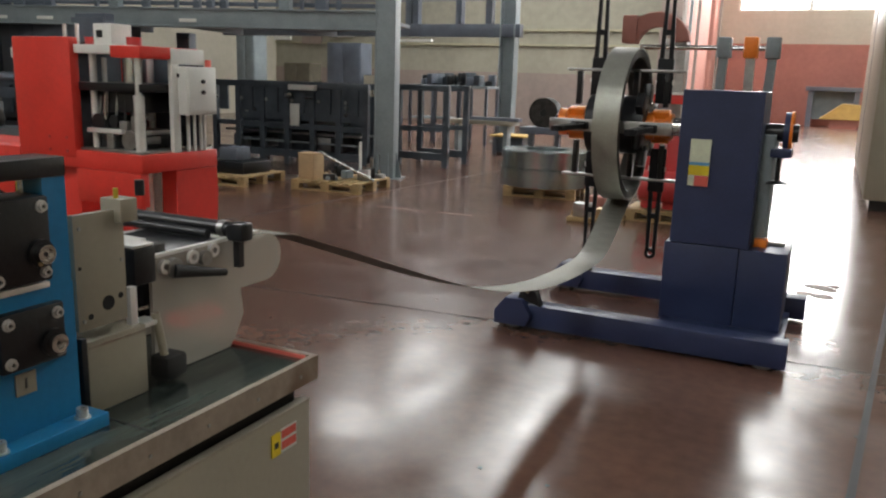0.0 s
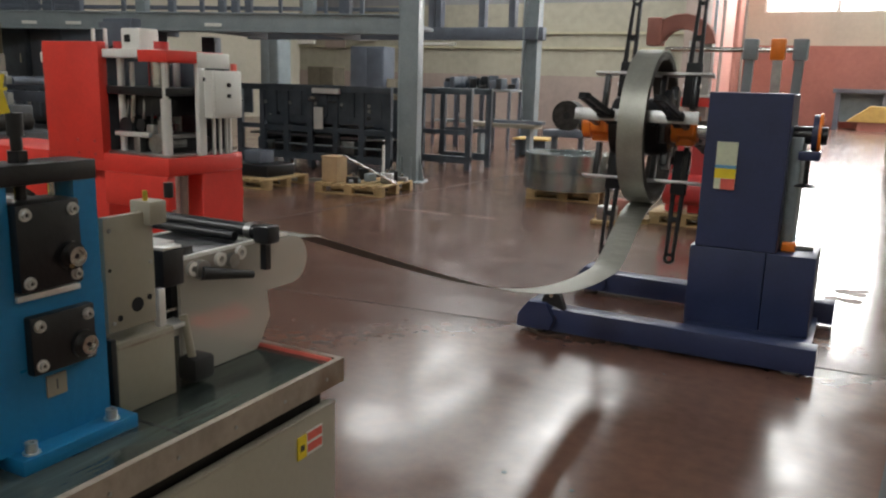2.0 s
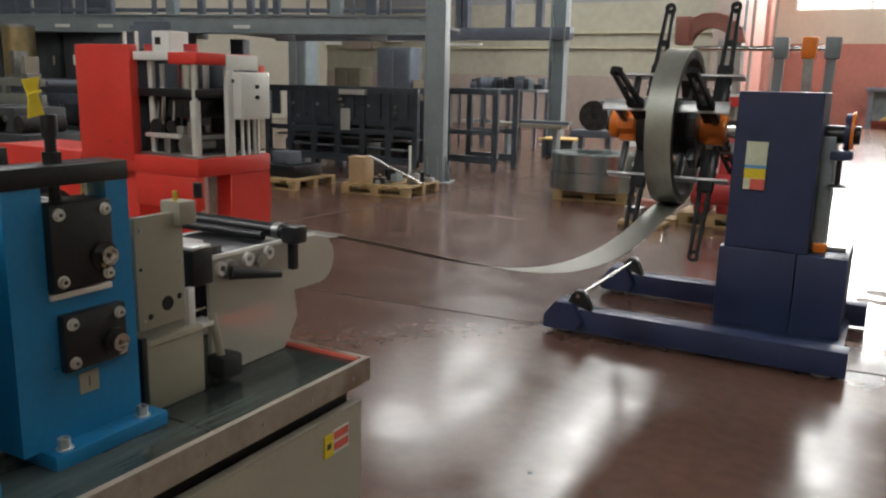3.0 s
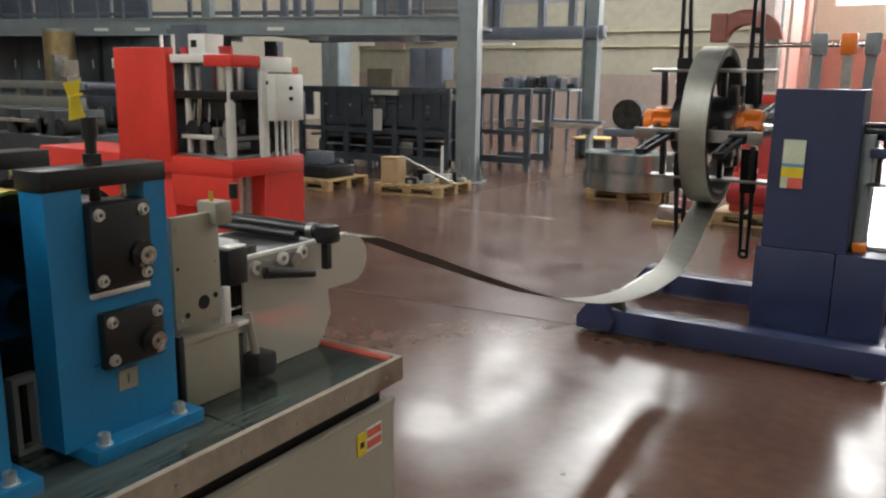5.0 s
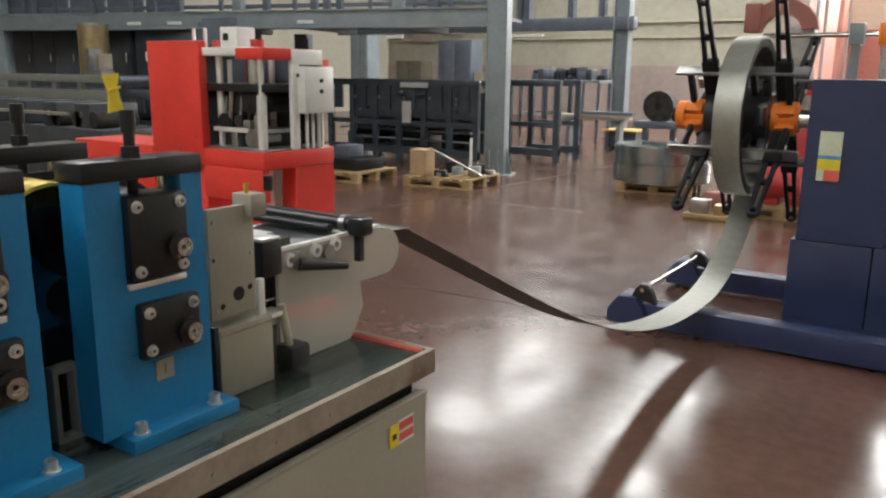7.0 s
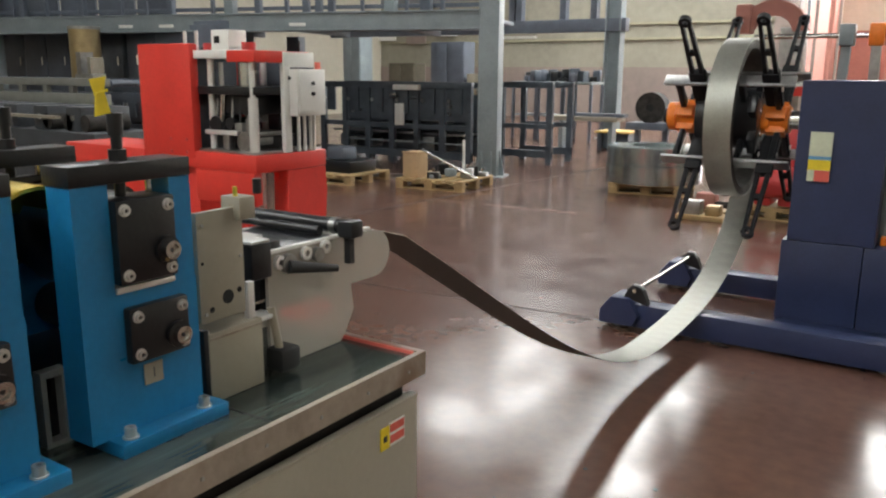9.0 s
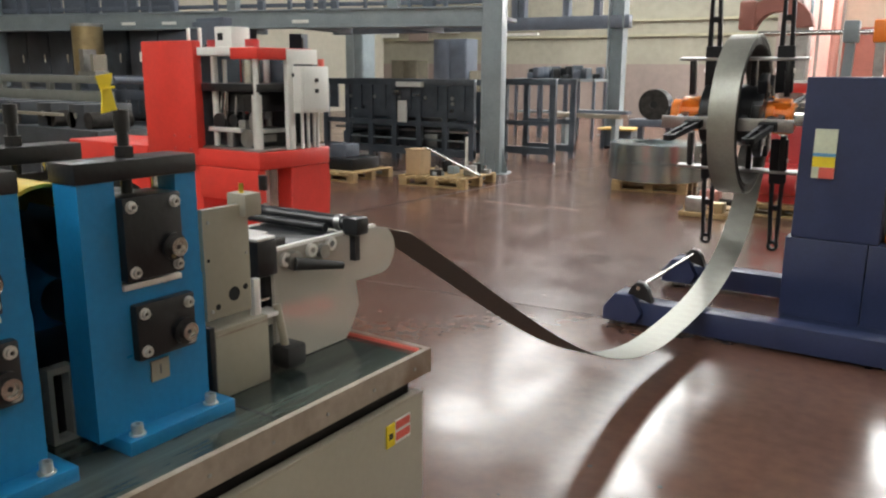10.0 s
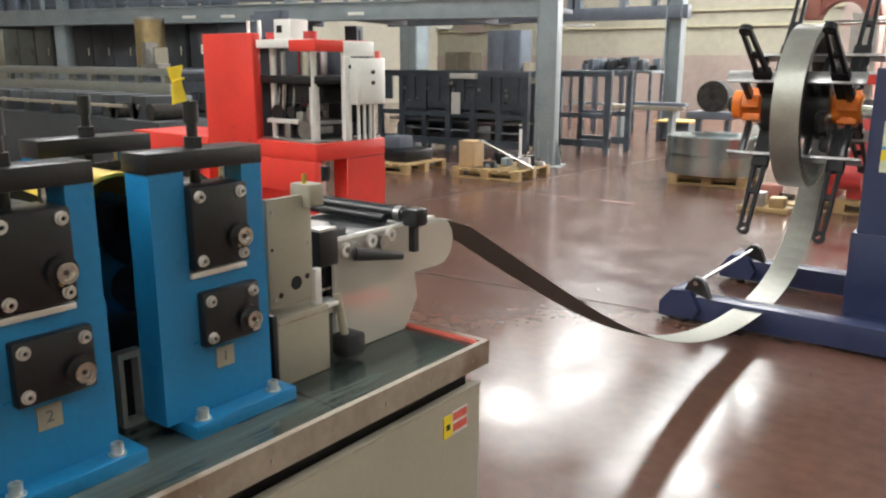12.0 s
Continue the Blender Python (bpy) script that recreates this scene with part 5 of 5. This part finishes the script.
# ---- small things on the machine ----
def build_small():
    t = line_thing("yellow_tag", "crumpled yellow plastic tag tied to an adjusting screw", "tag", -1.0, 0.68, 1.44)
    b = bmesh.new()
    bm_prism(b, [(0.660, 1.490), (0.686, 1.494), (0.681, 1.472), (0.667, 1.470)], "x", -1.004, -1.002)
    bm_prism(b, [(0.667, 1.4705), (0.681, 1.4725), (0.688, 1.444), (0.664, 1.440)], "x", -1.0025, -1.0005)
    bm_prism(b, [(0.664, 1.468), (0.684, 1.474), (0.684, 1.477), (0.664, 1.471)], "x", -1.0005, 0.0035 - 1.0)
    line_part("sheet", b, YELLOW, t)
    line_part("tie", cyl((-1.012, 0.703, 1.44), (-1.002, 0.682, 1.45), 0.0012, n=6), BLACK, t)
    t = line_thing("warning_sticker", "yellow and red warning sticker on the cream cover", "sticker", XE, 1.14, 0.85)
    line_part("pictogram", box(XE - 0.003, XE - 0.0005, 1.092, 1.118, 0.808, 0.852), YELLOW, t)
    line_part("mark", box(XE - 0.0005, XE, 1.099, 1.111, 0.823, 0.835), BLACK, t)
    for k in range(2):
        line_part("red_band", box(XE - 0.003, XE - 0.0005, 1.121, 1.165, 0.836 - k * 0.022, 0.852 - k * 0.022), LABEL_RED, t)
    line_part("white_band", box(XE - 0.003, XE - 0.0012, 1.119, 1.167, 0.808, 0.855), WHITE, t)
    t = line_thing("roll_cover", "curved brass guard over the forming rolls", "guard", -1.16, 0.60, 1.33)
    arc = [(0.60 + 0.085 * math.cos(radians(a)), 1.262 + 0.085 * math.sin(radians(a))) for a in range(0, 181, 15)]
    arc += [(0.60 + 0.080 * math.cos(radians(a)), 1.262 + 0.080 * math.sin(radians(a))) for a in range(180, -1, -15)]
    line_part("shell", bm_prism(bmesh.new(), arc, "x", -1.27, -1.05), BRASS, t)
    line_part("edge", box(-1.27, -1.05, 0.68, 0.686, 1.255, 1.262), STEEL, t)


    for k in range(3):
        y = 0.60 - 0.274 * k
        t = line_thing("tube_frame", "pale square steel tube frame on the bed between stands", "tube frame", -1.081, y, ZB - 0.008, group="tube frames")
        line_part("upright", box(-1.09, -1.07, y - 0.012, y - 0.004, ZB - 0.008, 1.065), RAIL, t)
        line_part("upright", box(-1.09, -1.07, y + 0.02, y + 0.028, ZB - 0.008, 1.065), RAIL, t)
        line_part("head", box(-1.09, -1.07, y - 0.012, y + 0.028, 1.065, 1.075), RAIL, t)
        line_part("sill", box(-1.09, -1.07, y - 0.004, y + 0.02, ZB - 0.008, ZB), RAIL, t)


build_small()

# ---- what moves ----
STRIP_N = 60
TURN = [(0, 0), (0.5, 1), (1, 3), (1.5, 8), (2, 13.5), (2.5, 18.5), (3, 23.5), (4, 50), (5, 82), (5.5, 93), (6, 112), (6.5, 127), (7.5, 164), (8.5, 204),
        (9, 222), (9.5, 246), (10, 263.5), (10.5, 276), (11, 291), (11.5, 298), (12, 301.5)]
# the hanging loop: seconds, y and z of its lowest place, steepness at the guide, degrees round the coil at which it leaves,
# and how stiffly it bends before, after and far after its lowest place
LOOP = [(0, 4.616, 0.448, 1.421, 11.4, 1.40, 1.14, 1.12), (1, 4.70, 0.52, 1.75, 2, 1.10, 0.92, 1.12), (2, 4.478, 0.443, 1.37, 1, 1.15, 0.86, 1.39),
        (3, 4.091, 0.63, 1.31, 2.7, 1.25, 1.12, 1.10), (4, 4.22, 0.53, 1.33, 7, 1.24, 1.2, 1.18), (5, 4.363, 0.422, 1.362, 11, 1.23, 1.31, 1.26),
        (5.5, 4.443, 0.366, 1.314, 31, 1.37, 0.97, 1.36), (6, 4.649, 0.281, 1.42, 43.3, 1.29, 0.95, 0.99), (6.5, 4.691, 0.255, 1.458, 48, 1.40, 0.99, 1.27),
        (8.5, 3.76, 0.157, 1.43, 74, 0.97, 1.16, 1.53), (9, 3.85, 0.157, 1.24, 81, 1.04, 1.0, 1.40), (9.5, 3.72, 0.153, 1.15, 84, 1.0, 1.08, 1.50),
        (10.5, 4.143, 0.164, 1.41, 79, 1.40, 1.2, 1.22), (11, 4.16, 0.143, 1.40, 85, 1.22, 1.32, 1.55), (12, 4.553, 0.139, 1.584, 87, 1.38, 1.02, 1.57)]


def loop_at(t):
    for a, b in zip(LOOP, LOOP[1:]):
        if t <= b[0]:
            u = (t - a[0]) / (b[0] - a[0])
            return [p + u * (q - p) for p, q in zip(a[1:], b[1:])]
    return LOOP[-1][1:]


def hermite(p, q, tp, tq, n):
    out = []
    for i in range(n):
        u = i / n
        out.append((2 * u ** 3 - 3 * u * u + 1) * p + (u ** 3 - 2 * u * u + u) * tp + (3 * u * u - 2 * u ** 3) * q + (u ** 3 - u * u) * tq)
    return out


def strip_curve(t):
    """Places along the hanging strip, in the plane of the line, from the guide to its tangent on the coil."""
    yl, zl, steep, leave, k1, k2, k3 = loop_at(t)
    e, low = Vector((1.576, 1.119)), Vector((yl, zl))
    a = radians(leave)
    r = 0.4945
    end = Vector((AX[1] + r * math.sin(a), AX[2] - r * math.cos(a)))
    d1, d2 = yl - e.x, (end - low).length
    out = [Vector((1.05, 1.129)), Vector((1.39, 1.129))]
    out += hermite(e, low, Vector((d1 * 0.95, -(e.y - zl) * steep)), Vector((d1 * k1, 0)), 40)
    out += hermite(low, end, Vector((d2 * k2, 0)), Vector((math.cos(a), math.sin(a))) * d2 * k3, 40)
    for k in range(5):
        b = a + k * 0.12
        out.append(Vector((AX[1] + r * math.sin(b), AX[2] - r * math.cos(b))))
    return out


def evenly(pts, n):
    """n+1 places at even lengths along a polyline."""
    d = [0.0]
    for a, b in zip(pts, pts[1:]):
        d.append(d[-1] + (b - a).length)
    out, k = [], 0
    for i in range(n + 1):
        w = d[-1] * i / n
        while k < len(d) - 2 and d[k + 1] < w:
            k += 1
        u = (w - d[k]) / max(1e-9, d[k + 1] - d[k])
        out.append(pts[k].lerp(pts[k + 1], min(1, u)))
    return out


def build_strip():
    """The hanging strip as short rigid pieces."""
    t = tagged(new("steel_strip"), "galvanised steel strip hanging in a loop between decoiler and machine", "steel strip")
    t.location = (AX[0], 1.2, 1.129)
    b = box(-0.08, 0.08, -0.056, 0.056, -0.0006, 0.0006)
    first = finish("strip_piece", b, GALV)
    # downward faces take the colour that stands for shade
    first.data.materials.append(STRIP_SHADE)
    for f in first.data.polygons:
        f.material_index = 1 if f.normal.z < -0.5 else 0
    first.parent = t
    out = [first]
    for i in range(STRIP_N - 1):
        o = new("strip_piece", first.data)
        o.parent = t
        out.append(o)
    return t, out


strip, pieces = build_strip()


def motions():
    walk(coil, [(t, pose(*AX, -a)) for t, a in TURN])
    walk(mandrel, [(t, pose(AX[0] + 0.6, AX[1] - 4.9, AX[2], -a)) for t, a in TURN])
    rows = [[] for _ in pieces]
    for t in [0.5 * k for k in range(25)]:
        p = evenly(strip_curve(t), STRIP_N)
        for i in range(STRIP_N):
            a, b = p[i], p[i + 1]
            mid, d = (a + b) / 2, b - a
            rows[i].append((t, pose(0, mid.x - 1.2, mid.y - 1.129, math.degrees(math.atan2(d.y, d.x)))))
    for o, r in zip(pieces, rows):
        walk(o, r)


motions()
